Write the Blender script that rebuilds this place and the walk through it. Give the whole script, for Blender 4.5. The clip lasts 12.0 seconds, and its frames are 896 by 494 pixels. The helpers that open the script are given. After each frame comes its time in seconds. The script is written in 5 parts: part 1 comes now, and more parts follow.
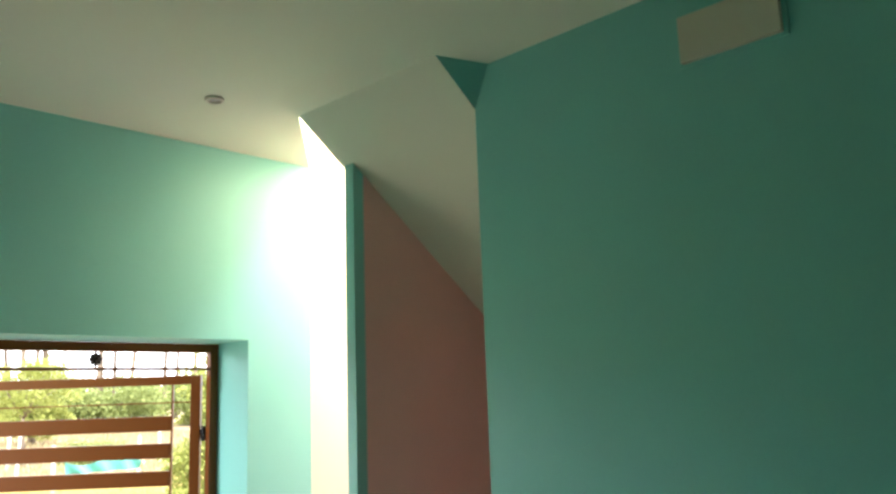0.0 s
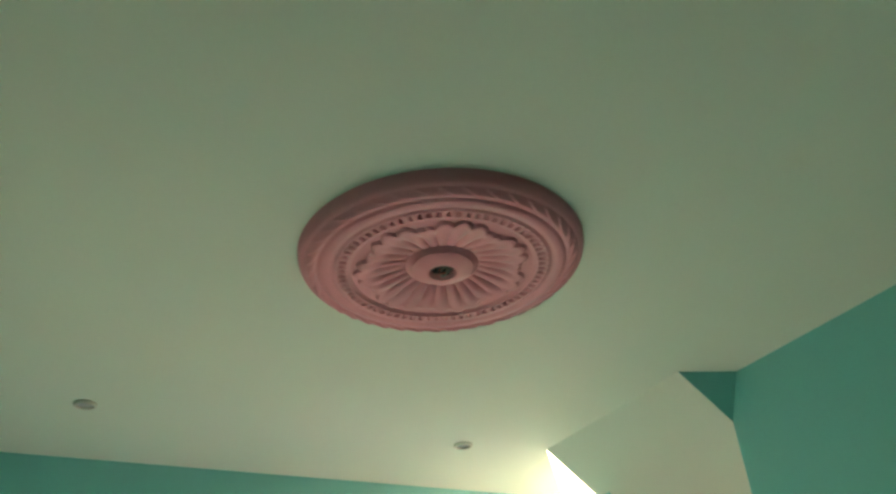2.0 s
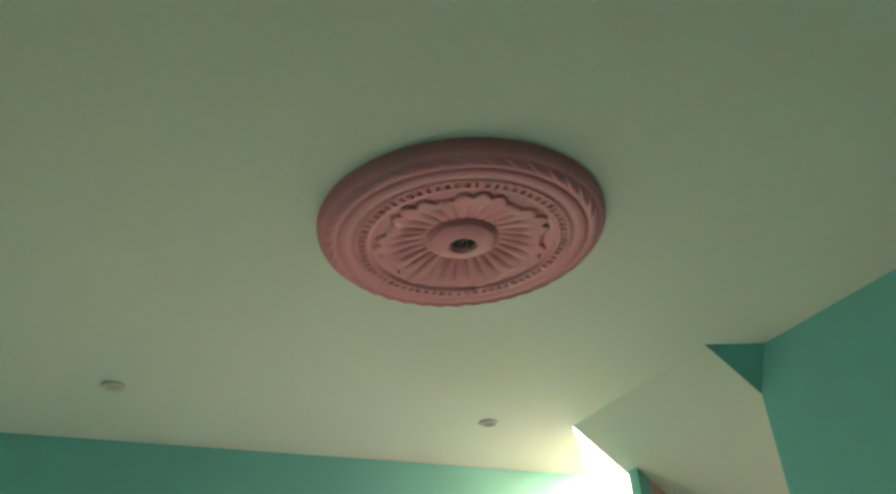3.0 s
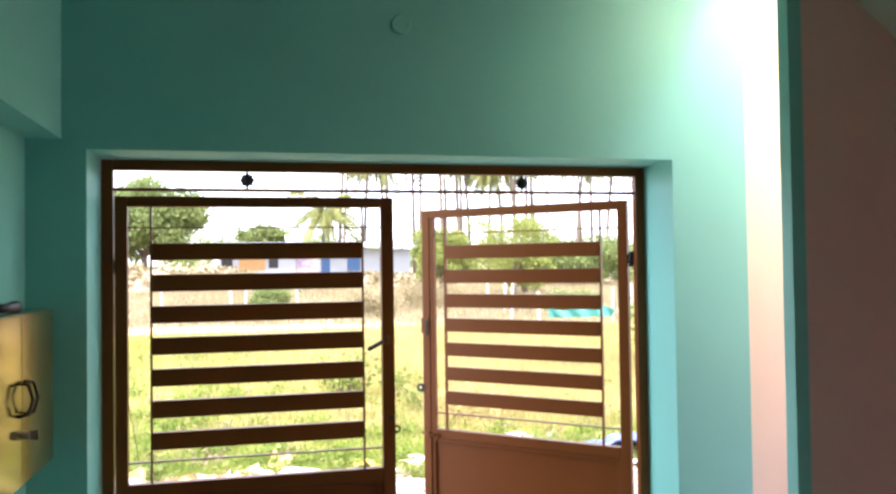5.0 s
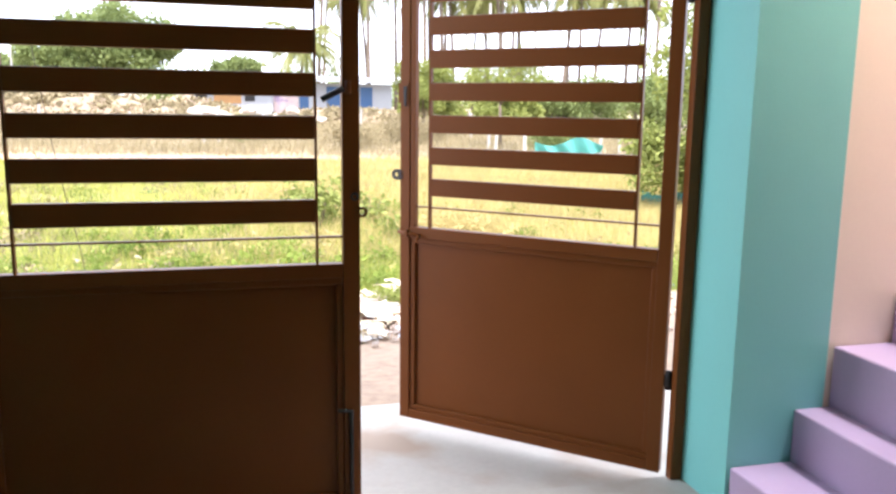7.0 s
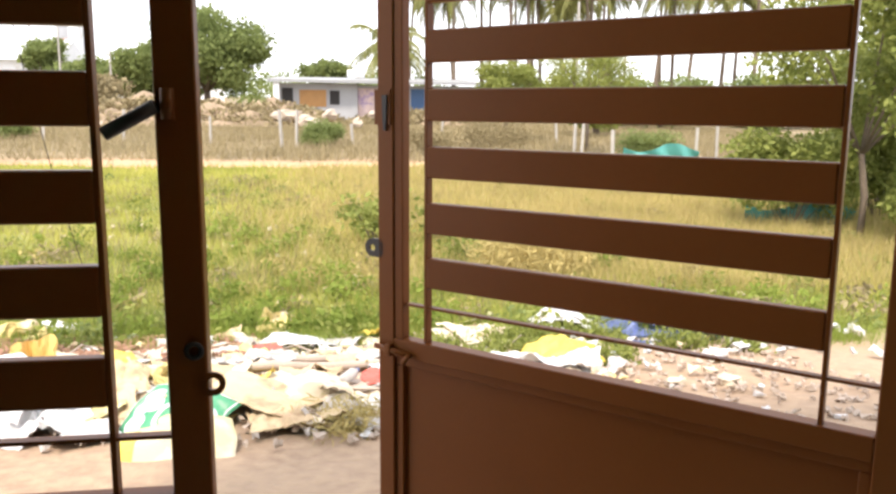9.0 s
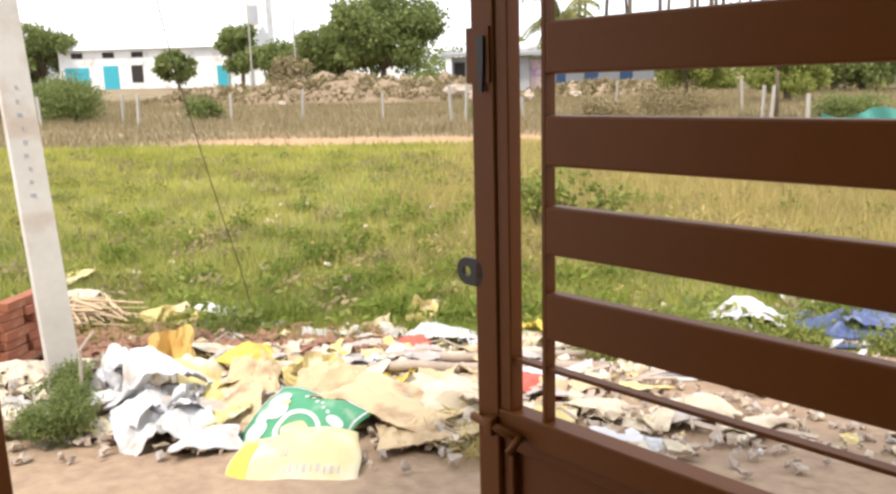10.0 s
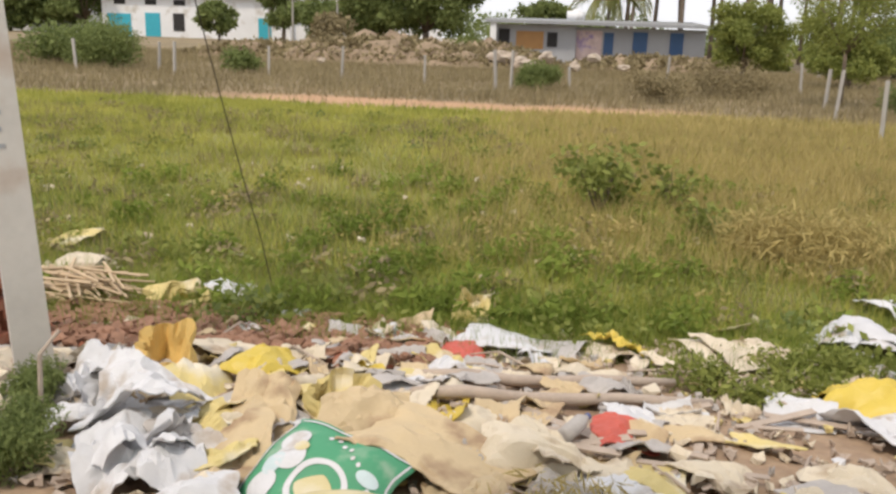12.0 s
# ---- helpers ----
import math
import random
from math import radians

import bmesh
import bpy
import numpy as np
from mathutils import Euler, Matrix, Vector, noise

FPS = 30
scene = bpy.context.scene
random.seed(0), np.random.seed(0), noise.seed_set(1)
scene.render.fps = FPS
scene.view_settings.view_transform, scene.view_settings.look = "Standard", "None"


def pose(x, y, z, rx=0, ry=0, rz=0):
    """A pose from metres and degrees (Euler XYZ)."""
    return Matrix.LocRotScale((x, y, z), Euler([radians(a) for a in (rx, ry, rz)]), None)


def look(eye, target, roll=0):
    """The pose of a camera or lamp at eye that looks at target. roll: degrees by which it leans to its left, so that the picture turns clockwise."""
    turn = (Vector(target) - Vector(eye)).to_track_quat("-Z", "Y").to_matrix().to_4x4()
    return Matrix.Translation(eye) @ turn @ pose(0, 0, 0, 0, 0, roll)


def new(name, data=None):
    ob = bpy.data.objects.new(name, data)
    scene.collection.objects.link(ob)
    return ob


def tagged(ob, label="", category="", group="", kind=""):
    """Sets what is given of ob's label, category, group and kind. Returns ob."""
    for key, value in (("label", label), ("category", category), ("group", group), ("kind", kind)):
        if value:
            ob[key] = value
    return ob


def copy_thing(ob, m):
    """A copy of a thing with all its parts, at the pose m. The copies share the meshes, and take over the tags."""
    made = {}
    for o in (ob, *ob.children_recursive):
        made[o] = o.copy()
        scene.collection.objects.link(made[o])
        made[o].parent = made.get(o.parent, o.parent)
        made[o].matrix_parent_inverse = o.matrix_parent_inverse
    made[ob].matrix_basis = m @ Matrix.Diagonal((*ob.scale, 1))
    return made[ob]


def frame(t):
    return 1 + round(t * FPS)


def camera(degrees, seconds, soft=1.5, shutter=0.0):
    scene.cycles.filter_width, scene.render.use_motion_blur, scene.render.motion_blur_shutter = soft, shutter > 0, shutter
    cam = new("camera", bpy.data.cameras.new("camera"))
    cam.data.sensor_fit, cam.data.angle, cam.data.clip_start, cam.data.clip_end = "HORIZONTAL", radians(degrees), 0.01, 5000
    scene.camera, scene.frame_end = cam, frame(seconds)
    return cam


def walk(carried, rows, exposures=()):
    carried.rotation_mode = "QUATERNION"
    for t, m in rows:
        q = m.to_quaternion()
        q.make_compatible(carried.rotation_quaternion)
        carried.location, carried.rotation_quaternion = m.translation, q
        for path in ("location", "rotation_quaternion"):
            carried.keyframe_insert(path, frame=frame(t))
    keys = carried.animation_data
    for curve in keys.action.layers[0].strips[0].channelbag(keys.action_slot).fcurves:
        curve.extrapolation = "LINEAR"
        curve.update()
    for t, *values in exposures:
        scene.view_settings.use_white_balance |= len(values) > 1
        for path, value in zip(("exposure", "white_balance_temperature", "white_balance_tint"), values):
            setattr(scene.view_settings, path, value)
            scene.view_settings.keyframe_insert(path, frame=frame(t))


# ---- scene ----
# ---- camera and walk ----
cam = camera(57.67, 12.0, 2.6, 0.0)
PATH = [  # seconds, x, y, z, pitch, roll, yaw
    (0, 0.293, -3.347, 1.838, 10.35, -1.97, -45.64),
    (0.5, 0.292, -3.353, 1.898, 19.60, -2.50, -34.07),
    (1, 0.284, -3.359, 1.924, 29.70, -3.94, -31.07),
    (1.5, 0.286, -3.331, 1.939, 31.90, -4.26, -29.94),
    (2, 0.288, -3.335, 1.946, 32.42, -4.33, -29.35),
    (2.5, 0.305, -3.329, 1.944, 32.48, -4.33, -28.82),
    (3, 0.309, -3.310, 1.931, 31.47, -4.39, -27.29),
    (3.5, 0.333, -3.294, 1.895, 23.62, -2.95, -19.80),
    (3.7, 0.360, -3.276, 1.865, 20.00, -2.40, -16.53),
    (5.3, 0.630, -3.143, 1.595, 0.30, -0.66, -13.10),
    (5.5, 0.617, -3.073, 1.532, 0.30, -0.63, -13.44),
    (6, 0.604, -2.849, 1.462, -2.78, 0.21, -14.04),
    (6.5, 0.693, -2.602, 1.343, -4.95, 0.13, -14.40),
    (7, 0.818, -2.236, 1.304, -9.63, 0.76, -14.46),
    (8.8, 1.299, -0.949, 1.371, -9.63, 0.52, -8.95),
    (9, 1.350, -0.843, 1.360, -9.57, 0.45, -8.33),
    (9.5, 1.502, -0.521, 1.364, -10.11, -1.41, 2.41),
    (10, 1.508, -0.172, 1.325, -11.32, -1.57, 4.02),
    (10.5, 1.482, 0.134, 1.322, -11.64, -1.61, 7.30),
    (11, 1.464, 0.409, 1.317, -13.10, 0.73, 15.13),
    (11.2, 1.432, 0.510, 1.301, -13.48, 1.28, 15.12),
    (11.5, 1.373, 0.651, 1.279, -13.76, 2.71, 9.82),
    (12, 1.232, 0.850, 1.245, -13.61, 1.71, 6.09),
]
walk(cam, [(t, pose(x, y, z, 90 + p, 0, w) @ pose(0, 0, 0, 0, 0, r)) for t, x, y, z, p, r, w in PATH],
     [(0, 2.15, 6550, 13), (1.0, 2.72, 6500, 11), (2.5, 2.72, 6500, 11), (3.0, 2.58, 6500, 11), (3.7, 2.30, 6500, 12), (5.3, 1.62, 5950, 18), (7.0, 1.40, 5950, 18), (9.0, 0.64, 6700, 15), (10.0, 0.19, 6700, 14), (11.0, -0.24, 6700, 13), (12.0, -0.56, 6750, 14)])

# ---- sky, sun, stairwell light ----
world = bpy.data.worlds.new("overcast_sky")
scene.world = world
world.use_nodes = True
wn = world.node_tree.nodes
wl = world.node_tree.links
sky = wn.new("ShaderNodeTexSky")
sky.sky_type = "NISHITA"
sky.sun_disc = False
sky.sun_elevation = radians(58)
sky.sun_rotation = radians(200)
sky.dust_density = 1.5
sky.air_density = 1.0
grey = wn.new("ShaderNodeHueSaturation")
grey.inputs["Saturation"].default_value = 0.35
wl.new(sky.outputs[0], grey.inputs["Color"])
cloud = wn.new("ShaderNodeMix")
cloud.data_type = "RGBA"
cloud.inputs[0].default_value = 0.7
cloud.inputs[7].default_value = (11.5, 12.1, 12.9, 1)
wl.new(grey.outputs[0], cloud.inputs[6])
wl.new(cloud.outputs[2], wn["Background"].inputs["Color"])
wn["Background"].inputs["Strength"].default_value = 0.15

sun = new("sun", bpy.data.lights.new("sun", "SUN"))
sun.data.energy = 3.4
sun.data.angle = radians(7)
sun.data.color = (1.0, 0.92, 0.78)
sun.matrix_world = look((0, 0, 0), (0.28, 0.6, -1.05))

well = new("stairwell_daylight", bpy.data.lights.new("stairwell_daylight", "AREA"))
well.data.shape, well.data.size, well.data.size_y = "RECTANGLE", 1.5, 0.5
well.data.energy = 126
well.data.color = (1.0, 0.98, 0.94)
well.matrix_world = look((3.6, -0.31, 5.2), (3.5, -0.31, 0))


# ---- materials ----
def surf(name, colour, rough=0.6, metal=0.0, var=0.12, coarse=2.0, fine=60.0, bump=0.08, island=0.0, piece=0.0, stain=None, stain_size=1.2, stain_edge=0.58, spec=0.5, dist=0.004, through_leaf=0.0, crinkle=0.0):
    m = bpy.data.materials.new(name)
    m.use_nodes = True
    n, l = m.node_tree.nodes, m.node_tree.links
    b = n["Principled BSDF"]
    tc = n.new("ShaderNodeTexCoord")

    def noise_at(scale, detail):
        k = n.new("ShaderNodeTexNoise")
        k.inputs["Scale"].default_value, k.inputs["Detail"].default_value = scale, detail
        l.new(tc.outputs["Object"], k.inputs["Vector"])
        return k
    big, small = noise_at(coarse, 4), noise_at(fine, 3)
    add = n.new("ShaderNodeMath")
    add.operation = "MULTIPLY_ADD"
    add.inputs[1].default_value = 0.4
    l.new(small.outputs["Fac"], add.inputs[0])
    l.new(big.outputs["Fac"], add.inputs[2])
    value = add.outputs[0]
    span = 0.7
    for amount, node, sock in ((island, "ShaderNodeNewGeometry", "Random Per Island"), (piece, "ShaderNodeObjectInfo", "Random")):
        if amount:
            g = n.new(node)
            a2 = n.new("ShaderNodeMath")
            a2.operation = "MULTIPLY_ADD"
            a2.inputs[1].default_value = amount
            l.new(g.outputs[sock], a2.inputs[0])
            l.new(value, a2.inputs[2])
            value = a2.outputs[0]
            span += amount / 2
    ramp = n.new("ShaderNodeMapRange")
    ramp.inputs["From Min"].default_value, ramp.inputs["From Max"].default_value = span - 0.35 - (island + piece) / 2, span + 0.35 + (island + piece) / 2
    l.new(value, ramp.inputs["Value"])
    mix = n.new("ShaderNodeMix")
    mix.data_type = "RGBA"
    second = None
    if isinstance(colour[0], (tuple, list)):
        colour, second = colour
    lo = tuple(c * (1 - var) for c in colour)
    hi = tuple(min(1, c * (1 + var)) for c in (second or colour))
    mix.inputs[6].default_value, mix.inputs[7].default_value = (*lo, 1), (*hi, 1)
    l.new(ramp.outputs[0], mix.inputs[0])
    out = mix.outputs[2]
    if stain:
        s = noise_at(stain_size, 6)
        r2 = n.new("ShaderNodeMapRange")
        r2.inputs["From Min"].default_value, r2.inputs["From Max"].default_value = stain_edge - 0.06, stain_edge + 0.08
        l.new(s.outputs["Fac"], r2.inputs["Value"])
        m2 = n.new("ShaderNodeMix")
        m2.data_type = "RGBA"
        m2.inputs[7].default_value = (*stain, 1)
        l.new(r2.outputs[0], m2.inputs[0])
        l.new(out, m2.inputs[6])
        out = m2.outputs[2]
    l.new(out, b.inputs["Base Color"])
    b.inputs["Metallic"].default_value = metal
    b.inputs["Specular IOR Level"].default_value = spec
    rr = n.new("ShaderNodeMapRange")
    rr.inputs["To Min"].default_value, rr.inputs["To Max"].default_value = max(0.02, rough - 0.08), min(1, rough + 0.08)
    l.new(big.outputs["Fac"], rr.inputs["Value"])
    l.new(rr.outputs[0], b.inputs["Roughness"])
    if bump:
        bp = n.new("ShaderNodeBump")
        bp.inputs["Strength"].default_value, bp.inputs["Distance"].default_value = bump, dist
        l.new(small.outputs["Fac"], bp.inputs["Height"])
        l.new(bp.outputs[0], b.inputs["Normal"])
        if crinkle:
            wide_folds, close_folds = noise_at(9, 3), noise_at(26, 2)
            for k in (wide_folds, close_folds):
                k.noise_type = "RIDGED_MULTIFRACTAL"
            heap = n.new("ShaderNodeMath")
            heap.operation = "MULTIPLY_ADD"
            heap.inputs[1].default_value = 0.35
            l.new(close_folds.outputs["Fac"], heap.inputs[0])
            l.new(wide_folds.outputs["Fac"], heap.inputs[2])
            b2 = n.new("ShaderNodeBump")
            b2.inputs["Strength"].default_value, b2.inputs["Distance"].default_value = crinkle, 0.02
            l.new(heap.outputs[0], b2.inputs["Height"])
            l.new(bp.outputs[0], b2.inputs["Normal"])
            l.new(b2.outputs[0], b.inputs["Normal"])
    if through_leaf:
        tr = n.new("ShaderNodeBsdfTranslucent")
        l.new(out, tr.inputs["Color"])
        ms = n.new("ShaderNodeMixShader")
        ms.inputs[0].default_value = through_leaf
        l.new(b.outputs[0], ms.inputs[1])
        l.new(tr.outputs[0], ms.inputs[2])
        l.new(ms.outputs[0], n["Material Output"].inputs["Surface"])
    return m


MINT = surf("mint_wall_paint", (0.222, 0.60, 0.545), 0.5, var=0.05, coarse=1.2, fine=90, bump=0.06, dist=0.002)
CEIL = surf("cream_ceiling_paint", (0.66, 0.71, 0.57), 0.75, var=0.03, coarse=0.8, fine=80, bump=0.04, dist=0.002)
PINK = surf("dusty_pink_wall_paint", (0.83, 0.53, 0.47), 0.6, var=0.05, fine=80, bump=0.05, dist=0.002)
BEIGE = surf("peach_wall_paint", (0.83, 0.745, 0.60), 0.65, var=0.04, fine=80, bump=0.05, dist=0.002)
LILAC = surf("lilac_step_paint", (0.50, 0.37, 0.52), 0.5, var=0.07, coarse=3, fine=70, bump=0.08, dist=0.002)
TILE = surf("floor_tile", (0.62, 0.58, 0.50), 0.25, var=0.06, coarse=3, fine=40, bump=0.02)
ROSE = surf("rose_plaster", (0.69, 0.235, 0.262), 0.5, var=0.08, coarse=6, fine=90, bump=0.05, dist=0.002)
BROWN = surf("brown_enamel_paint", (0.165, 0.050, 0.010), 0.38, spec=0.16, var=0.10, coarse=3, fine=120, bump=0.05, dist=0.001)
DARKIRON = surf("dark_iron", (0.03, 0.024, 0.022), 0.45, metal=0.3, var=0.2, fine=150, bump=0.1, dist=0.001)
STEEL = surf("worn_steel", (0.35, 0.33, 0.30), 0.35, metal=0.9, var=0.15, fine=120, bump=0.05, dist=0.001)
GOLD = surf("brass_toned_sheet", ((0.44, 0.31, 0.12), (0.55, 0.41, 0.17)), 0.16, metal=0.9, var=0.1, coarse=2, fine=50, bump=0.02)
IVORY = surf("ivory_plastic", (0.62, 0.60, 0.48), 0.45, var=0.04, fine=40, bump=0.02)
BLACKP = surf("black_plastic", (0.02, 0.02, 0.02), 0.4, var=0.1)
CONC = surf("concrete_apron", (0.48, 0.44, 0.38), 0.85, var=0.14, coarse=1.5, fine=45, bump=0.25, stain=(0.40, 0.30, 0.22), stain_size=1.6)


# ---- mesh helpers ----
def shape(name, bm, material, smooth=False):
    me = bpy.data.meshes.new(name)
    bm.to_mesh(me)
    bm.free()
    me.materials.append(material)
    if smooth:
        me.shade_smooth()
    return me


def part(name, bm, material, parent=None, label="", smooth=False):
    ob = new(name, shape(name, bm, material, smooth))
    if parent is not None:
        ob.parent = parent
    if label:
        ob["label"] = label
    return ob


def empty(name, at=(0, 0, 0), turn=0.0):
    ob = new(name)
    ob.empty_display_size = 0.1
    ob.matrix_basis = pose(*at, 0, 0, turn)
    return ob


def box(x0, x1, y0, y1, z0, z1, bevel=0.0, bm=None):
    fresh = bm is None
    bm = bm or bmesh.new()
    made = bmesh.ops.create_cube(bm, size=1.0, matrix=Matrix.Translation(((x0 + x1) / 2, (y0 + y1) / 2, (z0 + z1) / 2)) @ Matrix.Diagonal((abs(x1 - x0), abs(y1 - y0), abs(z1 - z0), 1)))
    if bevel and fresh:
        bmesh.ops.bevel(bm, geom=bm.edges[:], offset=bevel, segments=2, profile=0.5, affect="EDGES")
    return bm


def rod(a, b, r, seg=10, r2=None, bm=None, caps=True):
    bm = bm or bmesh.new()
    a, b = Vector(a), Vector(b)
    d = b - a
    m = Matrix.Translation((a + b) / 2) @ d.to_track_quat("Z", "Y").to_matrix().to_4x4()
    bmesh.ops.create_cone(bm, cap_ends=caps, segments=seg, radius1=r, radius2=r if r2 is None else r2, depth=d.length, matrix=m)
    return bm


def tube(points, radii, seg=8, bm=None):
    """A tube through points, with a radius at each."""
    bm = bm or bmesh.new()
    rings = []
    pts = [Vector(p) for p in points]
    for i, p in enumerate(pts):
        d = (pts[min(i + 1, len(pts) - 1)] - pts[max(i - 1, 0)]).normalized()
        side = d.cross(Vector((0, 0, 1)))
        side = side.normalized() if side.length > 1e-3 else Vector((1, 0, 0))
        up = side.cross(d).normalized()
        rings.append([bm.verts.new(p + radii[i] * (math.cos(a) * side + math.sin(a) * up)) for a in (2 * math.pi * k / seg for k in range(seg))])
    for r0, r1 in zip(rings, rings[1:]):
        for k in range(seg):
            bm.faces.new((r0[k], r0[(k + 1) % seg], r1[(k + 1) % seg], r1[k]))
    bm.faces.new(rings[0][::-1])
    bm.faces.new(rings[-1])
    return bm


def torus(bm, centre, normal, r, thick, seg=20, ring=8):
    q = Vector(normal).to_track_quat("Z", "Y").to_matrix()
    grid = []
    for i in range(seg):
        a = 2 * math.pi * i / seg
        row = []
        for j in range(ring):
            b = 2 * math.pi * j / ring
            v = Vector(((r + thick * math.cos(b)) * math.cos(a), (r + thick * math.cos(b)) * math.sin(a), thick * math.sin(b)))
            row.append(bm.verts.new(Vector(centre) + q @ v))
        grid.append(row)
    for i in range(seg):
        for j in range(ring):
            bm.faces.new((grid[i][j], grid[(i + 1) % seg][j], grid[(i + 1) % seg][(j + 1) % ring], grid[i][(j + 1) % ring]))
    return bm


def prism(outline, z0, z1):
    bm = bmesh.new()
    lo = [bm.verts.new((x, y, z0)) for x, y in outline]
    hi = [bm.verts.new((x, y, z1)) for x, y in outline]
    bm.faces.new(lo[::-1])
    bm.faces.new(hi)
    k = len(outline)
    for i in range(k):
        bm.faces.new((lo[i], lo[(i + 1) % k], hi[(i + 1) % k], hi[i]))
    return bm


def solid(corners, faces):
    bm = bmesh.new()
    vs = [bm.verts.new(c) for c in corners]
    for f in faces:
        bm.faces.new([vs[i] for i in f])
    bmesh.ops.recalc_face_normals(bm, faces=bm.faces[:])
    return bm


def arrays(name, verts, faces, material, smooth=False):
    """A mesh from numpy arrays of places and of three- or four-cornered faces; smooth above 1 is the angle of sharp creases."""
    me = bpy.data.meshes.new(name)
    v, f = np.asarray(verts, dtype=np.float32), np.asarray(faces, dtype=np.int32)
    me.vertices.add(len(v))
    me.vertices.foreach_set("co", v.ravel())
    k = f.shape[1]
    me.loops.add(f.size)
    me.loops.foreach_set("vertex_index", f.ravel())
    me.polygons.add(len(f))
    me.polygons.foreach_set("loop_start", np.arange(0, f.size, k, dtype=np.int32))
    me.update(calc_edges=True)
    me.validate()
    me.materials.append(material)
    if smooth:
        me.shade_smooth()
        if smooth > 1:
            me.set_sharp_from_angle(angle=radians(smooth))
    else:
        me.shade_flat()
    return me


def setting(name, bm, material, label="", smooth=False):
    return tagged(part(name, bm, material, None, "", smooth), label, kind="structure")


# ---- the hall: floor, walls, ceiling ----
W, H, ZC = 2.36, 2.126, 3.024          # gate opening, ceiling height
DEEP = 0.30                             # thickness of the front wall
XL, XB, XR = -0.208, -0.085, 2.414      # low side wall, beam face, other side wall
YB = -6.2                               # back wall
SX, SY0, SY1 = 2.215, -1.437, -0.61     # stair flight: top edge, its two sides
YT = -1.51                              # where the flight's closed side meets the ceiling
XE = 5.0                                # far end of the stairs
ROOF = 5.6

floor = setting("floor", box(XL - 0.2, XE, YB - 0.2, 0.0, -0.15, -0.012), TILE, "pale glossy tiled floor")
setting("floor_threshold", box(0.0, W, -0.0, DEEP, -0.15, -0.024), CONC, "bare concrete gate threshold")
setting("wall_front_left", box(XL - 0.2, 0.0, 0.0, DEEP, -0.9, ROOF), MINT, "mint green painted front wall")
setting("wall_front_over_gate", box(0.0, W, 0.0, DEEP, H, ROOF), MINT, "mint green wall above the gate")
setting("wall_front_right", box(W, 2.717, 0.0, DEEP, -0.9, ROOF), MINT, "mint green wall beside the stairs")
setting("wall_front_stairs", box(2.717, XE + 0.2, 0.004, DEEP, -0.9, ROOF), BEIGE, "peach painted stairwell wall")
setting("wall_side_low", box(XL - 0.2, XL, YB, 0.0, -0.15, ZC), MINT, "mint green painted side wall")
setting("beam_side", box(XL, XB, YB, 0.0, 2.162, ZC), MINT, "mint green beam along the side wall")
setting("wall_back", box(XL - 0.2, XE, YB - 0.2, YB, -0.15, ZC), MINT, "mint green back wall")
setting("wall_side_far", box(XR, XR + 0.15, YB, SY0, -0.15, ZC), MINT, "deep mint green side wall")
setting("wall_recess_side", box(XR + 0.15, XE, SY0 - 0.12, SY0, -0.15, ZC), PINK, "pink wall under the stairs")
setting("wall_recess_end", box(XE, XE + 0.2, SY0 - 0.12, 0.004, -0.15, ROOF), BEIGE, "peach end wall of the stairwell")
setting("wall_stair_partition_end", box(2.446, 2.50, -0.684, -0.625, -0.012, 2.846), MINT, "mint green edge of the stair partition")


def flight_z(x):
    return ZC - 0.78 * (x - SX)


# partition under the second flight, cut along its slope
xe = 4.9
setting("wall_stair_partition", solid(
    [(2.50, -0.684, -0.012), (xe, -0.684, -0.012), (xe, -0.684, flight_z(xe)), (2.50, -0.684, flight_z(2.50)),
     (2.50, -0.625, -0.012), (xe, -0.625, -0.012), (xe, -0.625, flight_z(xe)), (2.50, -0.625, flight_z(2.50))],
    [(0, 1, 2, 3), (4, 5, 6, 7), (0, 1, 5, 4), (1, 2, 6, 5), (2, 3, 7, 6), (3, 0, 4, 7)]), PINK, "dusty pink stair partition wall")
# the second flight: its sloping underside, and the closed side of mint green
top = ZC + 0.10
setting("stair_soffit", solid(
    [(SX, SY0, ZC), (xe, SY0, flight_z(xe)), (xe, SY1, flight_z(xe)), (SX, SY1, ZC),
     (SX, SY0, ZC + 0.1), (xe, SY0, flight_z(xe) + 0.2), (xe, SY1, flight_z(xe) + 0.2), (SX, SY1, ZC + 0.1)],
    [(0, 1, 2, 3), (4, 5, 6, 7), (0, 1, 5, 4), (1, 2, 6, 5), (2, 3, 7, 6), (3, 0, 4, 7)]), CEIL, "cream sloping underside of the upper flight")
setting("stair_side", solid([(SX, SY0, ZC + 0.001), (XR + 0.002, YT, ZC + 0.001), (XR + 0.002, SY0, flight_z(XR)), (XR + 0.002, SY0 + 0.02, ZC + 0.001)],
    [(0, 1, 2), (0, 1, 3), (1, 2, 3), (0, 2, 3)]), MINT, "mint green closed side of the upper flight")
# ceiling with the stairwell left open
setting("ceiling", prism([(XL - 0.2, YB - 0.2), (XE, YB - 0.2), (XE, SY0 - 0.004), (SX, SY0 - 0.004), (SX, SY1), (2.712, 0.0), (XL - 0.2, 0.0)], ZC, ZC + 0.15), CEIL, "plain cream painted ceiling")
# the upper stairwell
setting("wall_upper_side", box(SX - 0.15, SX, SY0, 0.0, ZC + 0.15, ROOF), BEIGE, "peach upper stairwell wall")
setting("wall_upper_back", box(SX, XE, SY0 - 0.12, SY0, ZC + 0.15, ROOF), BEIGE, "peach upper stairwell wall")

